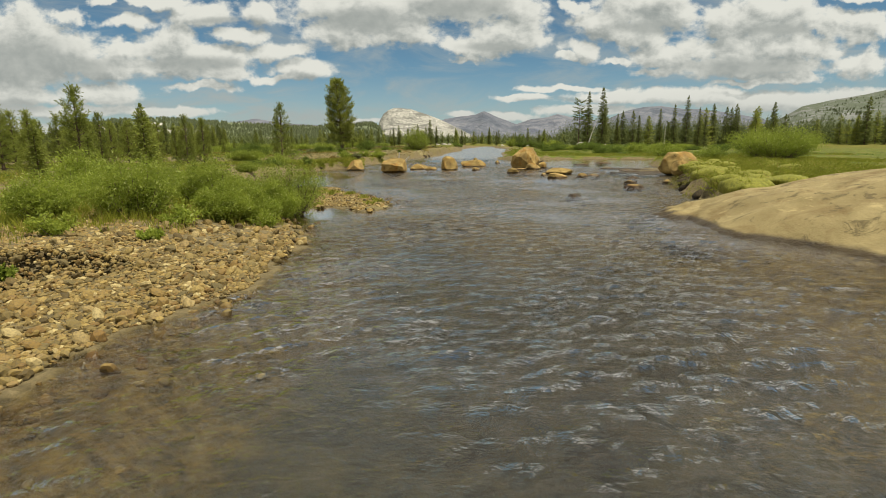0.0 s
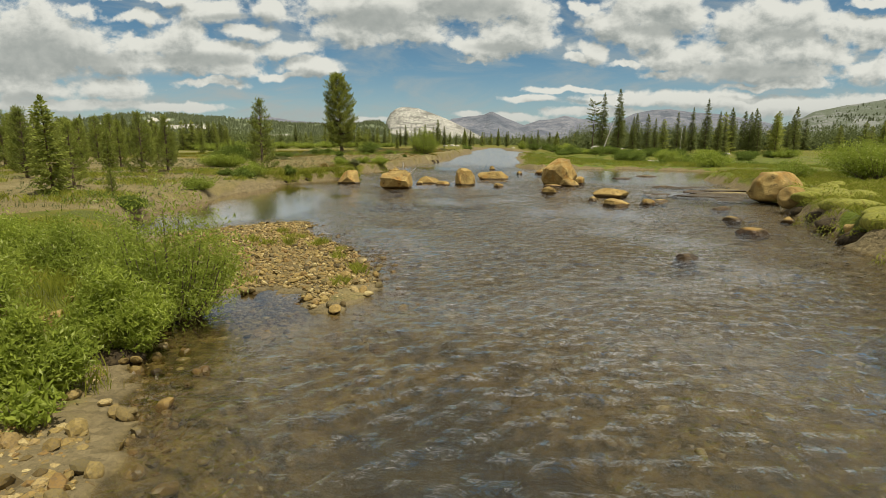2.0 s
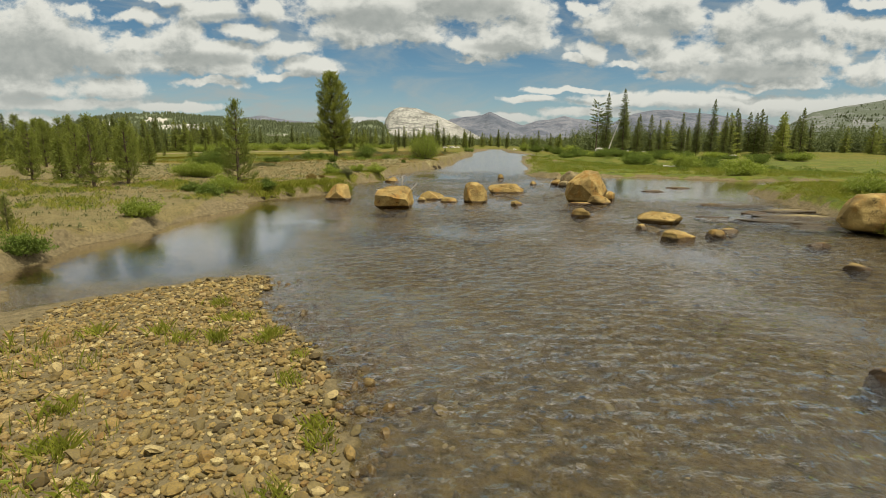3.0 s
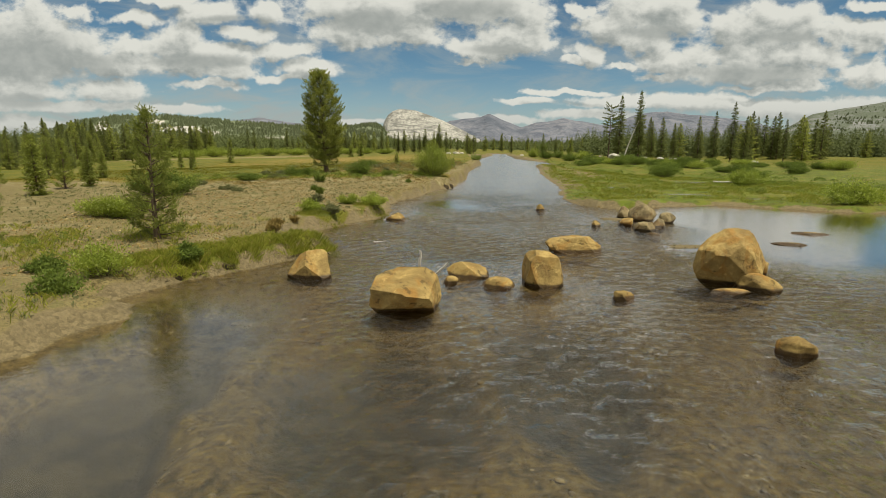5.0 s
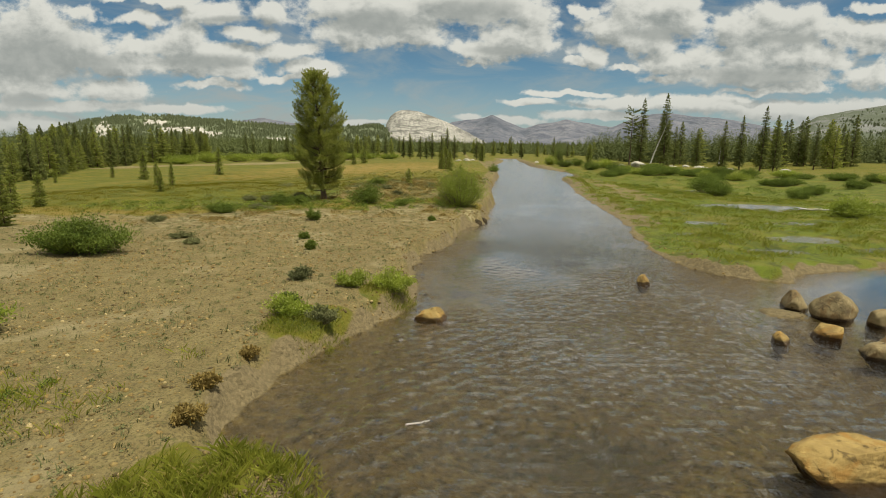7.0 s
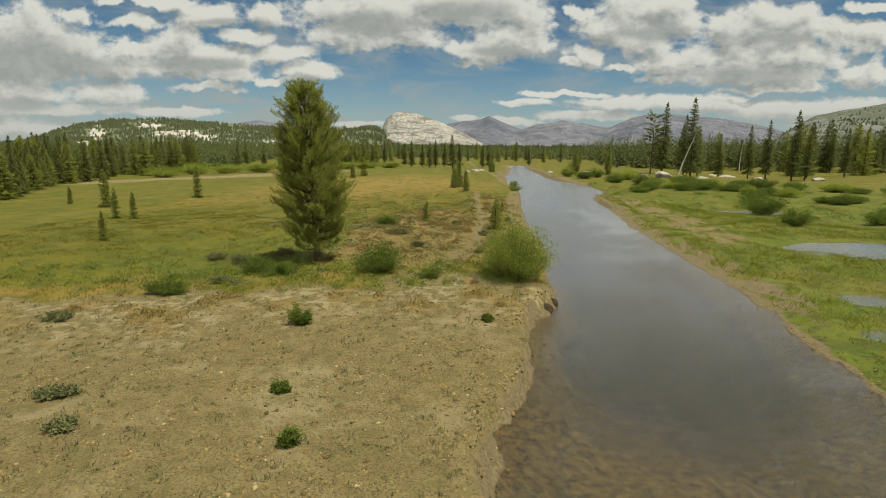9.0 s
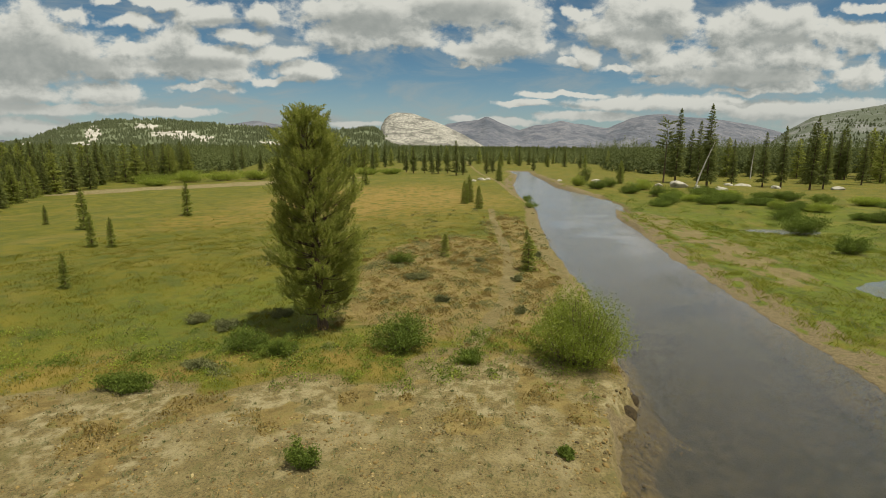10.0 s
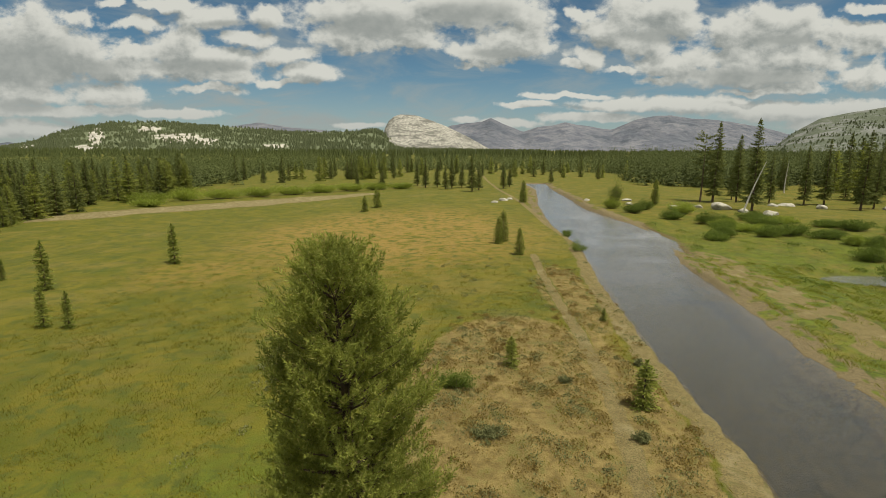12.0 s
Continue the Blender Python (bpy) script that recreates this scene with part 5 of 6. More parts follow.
boulder(6.05, 29.15, 1.2, .75, .40, 50, "smooth tan boulder beside the big rock", turn=-32)
boulder(5.1, 28.75, 1.15, .4, .13, 51, "flat pale stone lying under the big rock", under=.15)
boulder(2.2, 28.3, .62, .5, .22, 52, "small tan stone in the shallows", under=.2)
boulder(3.4, 43.0, .52, .5, .36, 53, "small round boulder in the calm pool")
boulder(-4.5, 39.4, 1.0, .7, .38, 54, "smooth tan boulder off the sandy bank")
for k, (x, y, a, b, h, dark) in enumerate([(7.9, 39.9, 1.5, 1.1, .85, 1), (7.2, 40.6, 1.1, .8, .6, 1), (6.45, 38.4, .95, .7, .42, 0), (6.7, 37.2, 1.05, .8, .5, 1), (7.7, 37.9, .75, .6, .4, 1), (4.95, 38.1, .75, .5, .26, 0), (6.65, 36.1, .85, .4, .1, 0), (8.7, 39.2, .9, .7, .5, 1)]):
    boulder(x, y, a, b, h, 60 + k, "jumbled dark granite block at the marsh edge" if dark else "tan granite boulder at the marsh edge", mat=M_DARKROCK if dark else None, turn=k * 50, cuts=14, worn=.55)
for i, (x, y, a, b, h) in enumerate([(7.1, 26.3, 1.6, 1.0, .42), (6.2, 23.3, 1.15, .8, .30), (7.7, 23.8, .75, .6, .22), (5.9, 25.1, .42, .4, .15), (8.6, 24.6, .8, .5, .12), (4.7, 15.2, .75, .5, .10),
                                     (8.1, 18.1, .95, .6, .15), (8.9, 20.2, .75, .5, .15), (10.4, 19.8, .5, .4, .2), (4.5, 27.4, .75, .6, .36), (9.9, 27.5, 1.6, .6, .1), (12.0, 31, 1.8, .7, .12), (11, 34.4, 1.5, .6, .1), (13.5, 36.5, 2.0, .6, .1), (10, 22.6, .9, .5, .1), (12.2, 28.6, 1.7, .7, .12)]):
    boulder(x, y, a, b, h, 80 + i, "low water-worn brown boulder in the riffle", turn=i * 37 % 40 - 20, under=.25, ratio=.93 if y < 32 else None)
for i, (x, y, a, b, h) in enumerate([(11.6, 26.6, 3.6, 1.1, .10), (13.0, 27.6, 3.8, 1.2, .14), (12.2, 25.4, 2.6, .9, .08), (14.0, 29.2, 3.4, 1.0, .12), (13.2, 30.8, 3.0, .8, .08)]):
    boulder(x, y, a, b, h, 110 + i, "flat dark-brown rock shelf awash in the side channel", mat=M_SLAB, turn=-18 + 6 * i, under=.2, ratio=.93)
boulder(13.4, 24.6, 2.2, 1.6, 1.05, 101, "big tan boulder on the grassy bank", level=.3, ratio=.93)
boulder(12.2, 22.1, 1.0, .8, .55, 102, "tan boulder half hidden in grass", level=.4, ratio=.93)
boulder(10.6, 17.6, .9, .7, .45, 103, "brown boulder at the foot of the grassy bank", level=.1, ratio=.93)


def ledge(x, y, wide, deep, high, seed):
    """A broad swell of bedrock that slopes under the water on all sides."""
    q = np.linspace(-1.15, 1.15, 72)
    A, B = np.meshgrid(q, q)
    r = np.hypot(A, B) + .10 * waves(A, B, .55, seed) + .03 * waves(A, B, .16, seed + 2)
    Z = high * (1 - np.clip(r, 0, 3) ** 2.1) + .05 * waves(A * 4, B * 4, .8, seed + 4) + .22 * soft(.12, 0, np.abs(B - .25 + .3 * A)) * -.25
    k = np.arange(A.size).reshape(A.shape)
    f = np.stack([k[:-1, :-1], k[:-1, 1:], k[1:, 1:], k[1:, :-1]], -1).reshape(-1, 4)
    ob = new("granite_ledge", mesh_of("granite_ledge", np.stack([A * wide / 2, B * deep / 2, Z], -1).reshape(-1, 3), f, M_SLAB, True))
    ob.matrix_basis = pose(x * .93, y * LONG * .93, 0, 0, 0, 12) @ Matrix.Scale(.93, 4)
    return tagged(ob, "broad smooth granite ledge sloping into the river", "bedrock")


bedrock = ledge(11.7, 9.0, 11.4, 11.2, 1.3, 3.0)
shelf = ledge(8.1, 11.3, 5.2, 2.6, .42, 5.0)
shelf.name, shelf.parent = "shelf", bedrock
shelf.matrix_parent_inverse = bedrock.matrix_basis.inverted()
for key in ("category", "kind", "group"):
    if key in shelf:
        del shelf[key]
tagged(shelf, "low rounded granite shelf at the water")
for k, (x, y, a, h) in enumerate([(44.5, 139.5, 4.5, 1.6), (49.7, 132.5, 4.0, 1.0), (47, 136, 2.5, .9), (41, 141, 2.0, .8), (66, 150, 3.5, .9), (70, 154, 3, 1.1), (76, 152, 3.2, 1.2), (60, 146, 2.6, .7), (90, 150, 3, 1.0), (30, 150, 2.5, .7), (35, 139, 3, .9), (28, 144, 2, .6), (1.2, 144.4, 2.2, .7), (-1, 141, 1.6, .5), (3, 147, 1.8, .5), (21, 150, 2, .6)]):
    boulder(x, y, a, a * .7, h, 120 + k, "pale granite outcrop among the grass", mat=M_PALE, level=float(ground_height(np.array([x]), np.array([y]))[0]) - .1, turn=k * 41, detail=ball(3))

# ---------------------------------------------------------------- undercut turf at the water's edge
# the clods' near-black colour stands for the shade under the bank
CUT_BANK = [(-9.3, 29.1), (-8.7, 29.8), (-8.1, 30.4), (-7.7, 31.0), (-7.2, 31.6), (-6.6, 31.95), (-6.25, 32.35)]
along_bank = [(ax + (bx - ax) * q, ay + (by - ay) * q, .5, .42, .34 + .1 * math.sin(9 * ax + 5 * q)) for (ax, ay), (bx, by) in zip(CUT_BANK[:-1], CUT_BANK[1:]) for q in (0, .5)]
for k, (x, y, a, b, h) in enumerate(along_bank + [(-7.9, 35.6, .4, .3, .2), (-8.1, 34.4, .45, .35, .25), (-8.0, 33.7, .35, .3, .2), (-6.9, 37.7, .55, .4, .3), (-6.2, 38.8, .5, .4, .3), (-5.4, 40.2, .7, .5, .35),
                                     (-1.9, 55.2, .9, .7, .5), (-1.5, 55.9, .7, .7, .5), (-2.6, 54.5, .7, .5, .4), (9.6, 16.6, 1.0, .8, .5), (10.3, 18.3, 1.0, .9, .55), (11.1, 19.7, .9, .8, .5), (12.0, 21.2, 1.0, .8, .5), (8.7, 14.4, 1.0, .8, .45), (-4.6, 11.2, .8, .7, .3), (-4.0, 10.5, .7, .5, .25)]):
    boulder(x - .3 * (1 if x < 0 else -1), y, a * 1.35, b * 1.2, h * .72, 150 + k, "clod of turf above the water, darkened for the undercut's shade", mat=M_TURF, turn=k * 67, name="turf_clod", under=.2, detail=ball(3))

# mossy hummocks along the steep grassy bank
rng = np.random.default_rng(140)
for k in range(46):
    y = float(rng.uniform(11.5, 25))
    x = float(np.interp(y, [10.2, 13, 16.2, 20.6, 25], [7.4, 8.1, 9.3, 11.4, 13.6])) + .25 + float(rng.gamma(1.6, .9))
    if np.hypot((x - 11.4) / 4.7, (y - 8.6) / 4.0) < 1.02:
        continue
    wide = float(rng.uniform(.6, 1.5))
    boulder(x, y, wide, wide * .9, wide * float(rng.uniform(.16, .28)), 500 + k, "rounded yellow-green mossy hummock on the stream bank", mat=M_MOSS, turn=k * 41, name="moss_hummock", under=.25, level=float(ground_height(np.array([x]), np.array([y]))[0]), detail=ball(3), sharp=.5)

# ---------------------------------------------------------------- driftwood


def driftwood(x, y, z, run, seed, label, thick=.04):
    rng = np.random.default_rng(seed)
    q = np.linspace(0, 1, 7)[:, None]
    line = np.array(run[0]) * (1 - q) + np.array(run[1]) * q + rng.normal(0, .02, (7, 3))
    ob = new("driftwood", mesh_of("driftwood", *tube(line, np.linspace(thick, thick * .6, 7), 8), M_DEAD, True))
    ob.matrix_basis = pose(x, y * LONG, z)
    return tagged(ob, label, "driftwood")


driftwood(-2.72, 27.95, .62, ((0, .1, -.2), (.06, 0, .62)), 1, "bleached upright branch stub lodged behind the slab", .045)
driftwood(-2.45, 27.95, .55, ((-.05, .1, -.1), (.42, -.1, .42)), 2, "bleached slanting branch lodged behind the slab", .04)
driftwood(-4.6, 34.3, .02, ((-.2, 0, 0), (.25, .1, .02)), 3, "thin pale stick caught in the shallows", .02)
driftwood(27.5, 64, float(ground_height(np.array([27.5]), np.array([64.0]))[0]) + .1, ((-1.3, .5, .1), (1.3, -.4, .15)), 4, "long bleached log lying in the marsh", .1)

# ---------------------------------------------------------------- bushes


def bush_parts(rng, wide, deep, high, count, leaf, slim, lobes):
    """Stems from one root and leaves round the shoots: an uneven crown with gaps."""
    a, r = rng.uniform(0, 2 * np.pi, lobes), np.sqrt(rng.uniform(0, 1, lobes))
    top = np.stack([np.cos(a) * r * wide * .42, np.sin(a) * r * deep * .42, high * (1 - (.55 * r ** 1.6 if wide < 6 else .3 * r ** 4)) * rng.uniform(.55, 1.1, lobes)], 1)
    foot = top * (.22, .22, 0) + (0, 0, -.05)
    q = np.linspace(0, 1, 5)[:, None]
    stems = [tube(foot[k] * (1 - .9 * q) + top[k] * q * .9 + (q * (1 - q)) * (top[k] - foot[k]) * (.5, .5, 0), np.linspace(.03, .008, 5) * (.22 + .25 * high), 4) for k in range(lobes)]
    who = rng.integers(0, lobes, count)
    t = rng.uniform(.2, 1.16, count) ** .8
    at = foot[who] * (1 - t)[:, None] + top[who] * t[:, None]
    at = at + rng.normal(0, 1, (count, 3)).clip(-1.7, 1.7) * np.stack([np.full(count, wide), np.full(count, deep), np.full(count, high)], 1) * (.068, .068, .068)
    at[:, 2] = np.abs(at[:, 2])
    return merge(stems), leaves(rng, at, leaf * rng.uniform(.6, 1.3, count), slim, .6)


def bush(name, x, y, wide, deep, high, label, seed, count=2500, leaf=.09, slim=.38, lobes=26, mat=None, z=None):
    rng = np.random.default_rng(seed)
    stems, crown = bush_parts(rng, wide, deep, high, count, leaf, slim, lobes)
    ob = tagged(stand(name, x, y, z), label, "bush", "willows and shrubs")
    piece("twig_mass", mesh_of("twig_mass", *stems, M_TWIG, True), ob)
    piece("foliage", mesh_of("foliage", *crown, mat or M_WILLOW), ob)
    return ob


# thicket on the near gravel bank
for k, (x, y, a, b, h) in enumerate([(-4.3, 11.75, 2.5, 2.0, 2.0), (-5.6, 10.2, 1.7, 1.5, 1.25), (-6.3, 8.6, 1.8, 1.5, 1.35), (-7.4, 10.8, 2.4, 2.0, 1.2), (-6.4, 12.9, 2.2, 1.8, 1.1), (-8.3, 13.3, 2.2, 1.8, .9), (-7.9, 8.3, 1.6, 1.4, 1.0), (-9.6, 11.4, 2.0, 1.6, .8), (-4.25, 10.75, 1.3, 1.1, 1.0), (-4.3, 9.7, 1.1, .9, .8), (-4.9, 9.2, 1.3, 1.1, .85)]):
    bush("willow_bush", x, y, a, b, h * .86, "bushy green willow thicket on the gravel bank", 200 + k, 16000, .066, .32, 60, M_WILLOW)
for k, (x, y, a, h) in enumerate([(-4.0, 9.3, .8, .35), (-5.2, 8.2, .9, .4), (-6.6, 7.0, .9, .4), (-8.2, 6.4, .9, .35), (-5.0, 7.0, .4, .18), (-6.0, 5.4, .35, .2), (-10.5, 9, 1.2, .5)]):
    bush("low_bush", x, y, a, a, h, "low leafy plant at the gravel edge", 220 + k, 900, .08, .45, 16)
bush("willow_bush", -11.8, 13.8, 2.6, 2.0, 1.1, "round green willow on the sandy flat", 230, 4500, .1, .4, 34)
bush("willow_bush", -12.9, 16.4, 2.2, 2.0, 1.0, "round green willow beside the pines", 231, 3500, .1, .4, 30)
# the flat above the pool
for k, (x, y, a, b, h, m) in enumerate([(-16.4, 37, 3.9, 1.6, 1.0, 1), (-10.5, 23.6, 1.6, 1.2, .55, 1), (-10.5, 27.2, 1.4, 1.2, .6, 0), (-10.7, 20.0, 1.4, 1.0, .4, 0), (-10.4, 28.4, 1.7, 1.3, .8, 1), (-12.0, 28.6, 1.0, .8, .35, 0), (-9.2, 29.8, 1.0, .7, .45, 0),
                                        (-18.9, 44.4, 4.8, 2.2, 1.5, 0), (-8.2, 38.0, 1.5, 1.1, .55, 1), (-5.7, 40.3, 1.6, 1.2, .6, 1), (-7.0, 40.4, 1.2, .8, .5, 1), (-7.2, 37.6, .9, .6, .4, 2), (-8.9, 41.2, .9, .7, .4, 2), (-8.3, 35.9, .5, .4, .16, 3), (-8.5, 34.5, .55, .45, .2, 3), (-8.2, 33.5, .6, .5, .24, 3), (-8.4, 38.6, .8, .7, .4, 0), (-10.9, 47.7, .6, .5, .3, 0), (-11.7, 51.8, .95, .8, .75, 0),
                                        (-9.9, 45.6, .6, .5, .4, 0), (-16.6, 47.4, 1.2, .8, .3, 2), (-15.3, 46.0, .9, .6, .2, 2), (-18.9, 55.8, 2.6, 1.2, .6, 0), (-21.5, 53, 1.2, .9, .4, 2), (-24, 50.5, 1.4, 1, .4, 2), (-4.9, 52.2, .5, .4, .25, 0), (-17, 57, 1.4, .8, .35, 2)]):
    bush("shrub", x, y, a, b, h, ("dark green low shrub on the sand", "leafy green willow shrub on the bank", "grey-green sage shrub on the sand", "dry brown tuft on the sandy bank")[m], 240 + k, int(1000 + 1300 * a + 500 * a * max(0, a - 2)), .085 + .012 * max(0, a - 2), .4, int(14 + 9 * a), (M_SHRUB, M_WILLOW, M_SAGE, M_HEATH)[m])
# round the tall pine and along the river
bush("willow_bush", -3.1, 56.9, 4.0, 3.5, 2.7, "large round bright-green willow overhanging the river", 270, 22000, .10, .32, 110)
bush("willow_bush", -9.7, 58.1, 3.0, 2.2, 1.35, "dense dark-green bush below the pine", 271, 7000, .1, .42, 50, M_SHRUB)
for k, (x, y, a, b, h, m) in enumerate([(-16.0, 58.3, 2.4, 1.6, .85, 1), (-14.3, 57.6, 1.6, 1.2, .6, 1), (-7.2, 57.0, 1.4, 1.1, .5, 1), (-10.8, 70.1, 2.3, 1.3, .85, 1), (-8.1, 63.2, .9, .7, .3, 2), (-9.6, 66.6, 1.6, .9, .35, 2), (-17.8, 60.4, 1.6, 1.1, .5, 2),
                                        (-19.6, 61.4, 1.4, 1.0, .4, 2), (-15.6, 61.3, 1.2, .9, .4, 2), (-3.8, 66.4, .8, .7, .35, 2), (-4.4, 61.6, .7, .6, .3, 2), (-5.6, 70.6, .8, .6, .3, 2), (-1.2, 72.5, .6, .5, .3, 2), (3.6, 99, 2.2, 3.0, 1.2, 1), (4.9, 108, 1.8, 2.6, 1.0, 1)]):
    bush("shrub", x, y, a, b, h, ("", "low green shrub in the meadow grass", "grey sagebrush on dry ground")[m], 280 + k, int(900 + 1100 * a), .09, .42, int(12 + 8 * a), (None, M_SHRUB, M_SAGE)[m])
# right bank and marsh
bush("willow_bush", 21.5, 28.0, 6.6, 3.4, 1.75, "long bright-green willow on the far grassy bank", 300, 20000, .12, .38, 100)
bush("willow_bush", 17.6, 28.6, 2.4, 2.0, .9, "green willow shrub beside the long willow", 301, 4000, .12, .38, 30)
for k, (x, y, a, h) in enumerate([(22.5, 44.5, 4.4, 1.3), (35.6, 94, 6.5, 2.3), (29.3, 80.8, 3.8, 1.8), (43.9, 87, 4.6, 1.7), (27.0, 60.4, 4.6, 1.5), (49.5, 91.2, 5.2, 1.3), (41.5, 104, 5.6, 2.2), (26.4, 147.6, 3.8, 5.0), (22, 138, 4.5, 2.4), (24.5, 133, 5, 2.0), (29, 128, 5, 1.8), (33, 124, 5.4, 2.0), (34, 134, 6, 2.0), (40, 121, 6, 1.7), (28.5, 137.5, 4.0, 2.2), (36, 114, 5, 1.6),
                                  (44, 109, 4, 1.6), (52, 101, 4, 1.5), (60, 96, 5, 1.5)]
                                 + [(34 + 3.0 * q + .8 * math.sin(5 * q), 121 - 2.9 * q + 1.2 * math.sin(3 * q), 5.6 + 1.2 * math.sin(7 * q), 1.2 + .3 * math.sin(4 * q)) for q in range(8)]
                                 + [(43 + 3.6 * q + math.sin(4 * q), 128 - 2.6 * q + 1.4 * math.sin(6 * q), 6.2 + 1.3 * math.sin(3 * q), 1.3 + .3 * math.sin(5 * q)) for q in range(10)]
                                 + [(27 + 2.4 * q, 112 + 3.1 * q + math.sin(5 * q), 4.4 + .8 * math.sin(3 * q), 1.2 + .3 * math.sin(7 * q)) for q in range(5)]):
    bush("willow_bush", x, y, a, a * .62, h, "spreading green willow in the marsh", 320 + k, int(1700 + 520 * a), .10 + .018 * a, .42, int(22 + 5 * a), M_WILLOW if k % 4 == 0 else M_SHRUB)
for k, (x, y, a, b, h) in enumerate([(-80, 152, 12, 5, 2.4), (-73, 156, 12, 5, 2.6), (-66, 159, 12, 5, 2.3), (-59, 163, 13, 4, 2.4), (-52, 167, 12, 4, 2.2), (-45, 171, 12, 4, 2.1), (-38, 175, 11, 4, 2.0), (-76, 146, 9, 4, 1.4), (-31, 178, 9, 4, 1.9), (-24, 181, 9, 4, 1.6)]):
    bush("willow_bush", x, y, a, b, h, "long low willow thicket beside the gravel wash", 360 + k, 4000, .30, .45, 60, M_WILLOW)

# ---------------------------------------------------------------- grass


def grass(name, n, inside, box, tall, wide, label, seed, mat=M_GRASS, lean=.4, clump=5, spread=.06, least=-9.0):
    """Blades in clumps, where inside(x, y) allows; one object."""
    rng = np.random.default_rng(seed)
    x, y = scatter(rng, n, *box)
    keep = inside(x, y) > rng.uniform(0, 1, n)
    x, y = np.repeat(x[keep], clump), np.repeat(y[keep], clump)
    x, y = x + rng.normal(0, spread, len(x)), y + rng.normal(0, spread, len(y))
    at = spread_out(x, y, np.maximum(ground_height(x, y) - .01, least))
    v, f = blades(rng, at, np.repeat(rng.uniform(.6, 1.2, keep.sum()), clump) * tall, wide, lean)
    return tagged(new(name, mesh_of(name, v, f, mat)), label, "grass", kind="stuff")


def dry(x, y):
    """1 outside the marsh ponds, 0 in them."""
    out = np.ones(x.shape)
    for px_, py_, _, a, b in PONDS:
        out = out * (np.hypot((x - px_) / a, (y - py_) / b) > 1.25)
    return out


def ellipse(cx, cy, a, b, over=.05):
    return lambda x, y: soft(1.0, .7, np.hypot((x - cx) / a, (y - cy) / b) + .24 * waves(x, y, .7, 3)) * (river_distance(x, y) > -over)


grass("bank_grass", 11000, ellipse(-7.8, 11.2, 4.0, 4.8), (-12.5, -3.4, 5, 17), .22, .004, "tall green grass between the willows", 401)
grass("gravel_grass", 42, ellipse(-3.6, 15.6, 2.4, 3.2), (-6, -1.5, 12.5, 18.5), .17, .006, "scattered green grass tufts on the gravel bar", 402, spread=.08, clump=70, lean=.8)
SPIT = [(-10.0, 29.4), (-9.2, 30.3), (-8.3, 31.3), (-7.6, 32.1), (-6.5, 32.3)]


def on_spit(x, y, wide):
    """1 along the crest of the grassy spit."""
    r = np.full(x.shape, 9.0)
    for (ax, ay), (bx, by) in zip(SPIT[:-1], SPIT[1:]):
        q = np.clip(((x - ax) * (bx - ax) + (y - ay) * (by - ay)) / ((bx - ax) ** 2 + (by - ay) ** 2), 0, 1)
        r = np.minimum(r, np.hypot(x - ax - q * (bx - ax), y - ay - q * (by - ay)))
    return soft(wide, wide * .55, r + .2 * waves(x, y, .5, 3)) * (river_distance(x, y) > -.3)


grass("spit_grass", 15000, lambda x, y: (.1 + .9 * soft(-.3, .25, waves(x, y, .42, 4))) * on_spit(x, y, .8), (-11, -5, 28, 34), .24, .005, "shaggy green tussock grass hanging over the water", 403, lean=.75, spread=.05, least=.17, clump=7)
grass("point_grass", 5000, lambda x, y: np.maximum(ellipse(-7.5, 37.5, 1.4, .9)(x, y), ellipse(-5.8, 40.3, 1.0, .9)(x, y)), (-10, -4, 36, 42), .16, .004, "green tussocks on the sandy point", 404, lean=.7)
grass("mound_grass", 3000, lambda x, y: soft(0, .6, river_distance(x, y)) * (np.hypot((x - 11.4) / 4.7, (y - 8.6) / 4.0) > 1) * soft(15, 4, river_distance(x, y) + 4 * waves(x, y, 3.5, 4)), (8, 30, 10, 36), .18, .005, "thick yellow-green tussock grass on the bank", 405, lean=1.0, spread=.13, clump=26)
grass("marsh_grass", 11000, lambda x, y: painted(x, y)["green"] * (.15 + .85 * soft(-.2, .3, waves(x, y, 1.7, 6))) * soft(.3, 1.8, river_distance(x, y)) * dry(x, y), (5, 40, 42, 100), .24, .012, "wet green marsh grass in low tussocks", 406, lean=.9, spread=.17, clump=13)
grass("meadow_grass", 26000, lambda x, y: painted(x, y)["green"] * (1 - .8 * painted(x, y)["heath"]) * soft(.3, 1, river_distance(x, y)) * soft(104, 72, y) * (.25 + .75 * soft(-.3, .3, waves(x, y, 2.6, 5))), (-42, 3, 54, 104), .13, .010, "short yellow-green meadow sedge", 407, M_SEDGE, .8, spread=.16, clump=8)
grass("dry_grass", 3600, lambda x, y: (1 - painted(x, y)["green"]) * (1 - painted(x, y)["gravel"]) * .8, (-28, -5, 18, 57), .13, .010, "sparse dry grass on the sand", 408, M_SAGE, .6, clump=6, spread=.06)


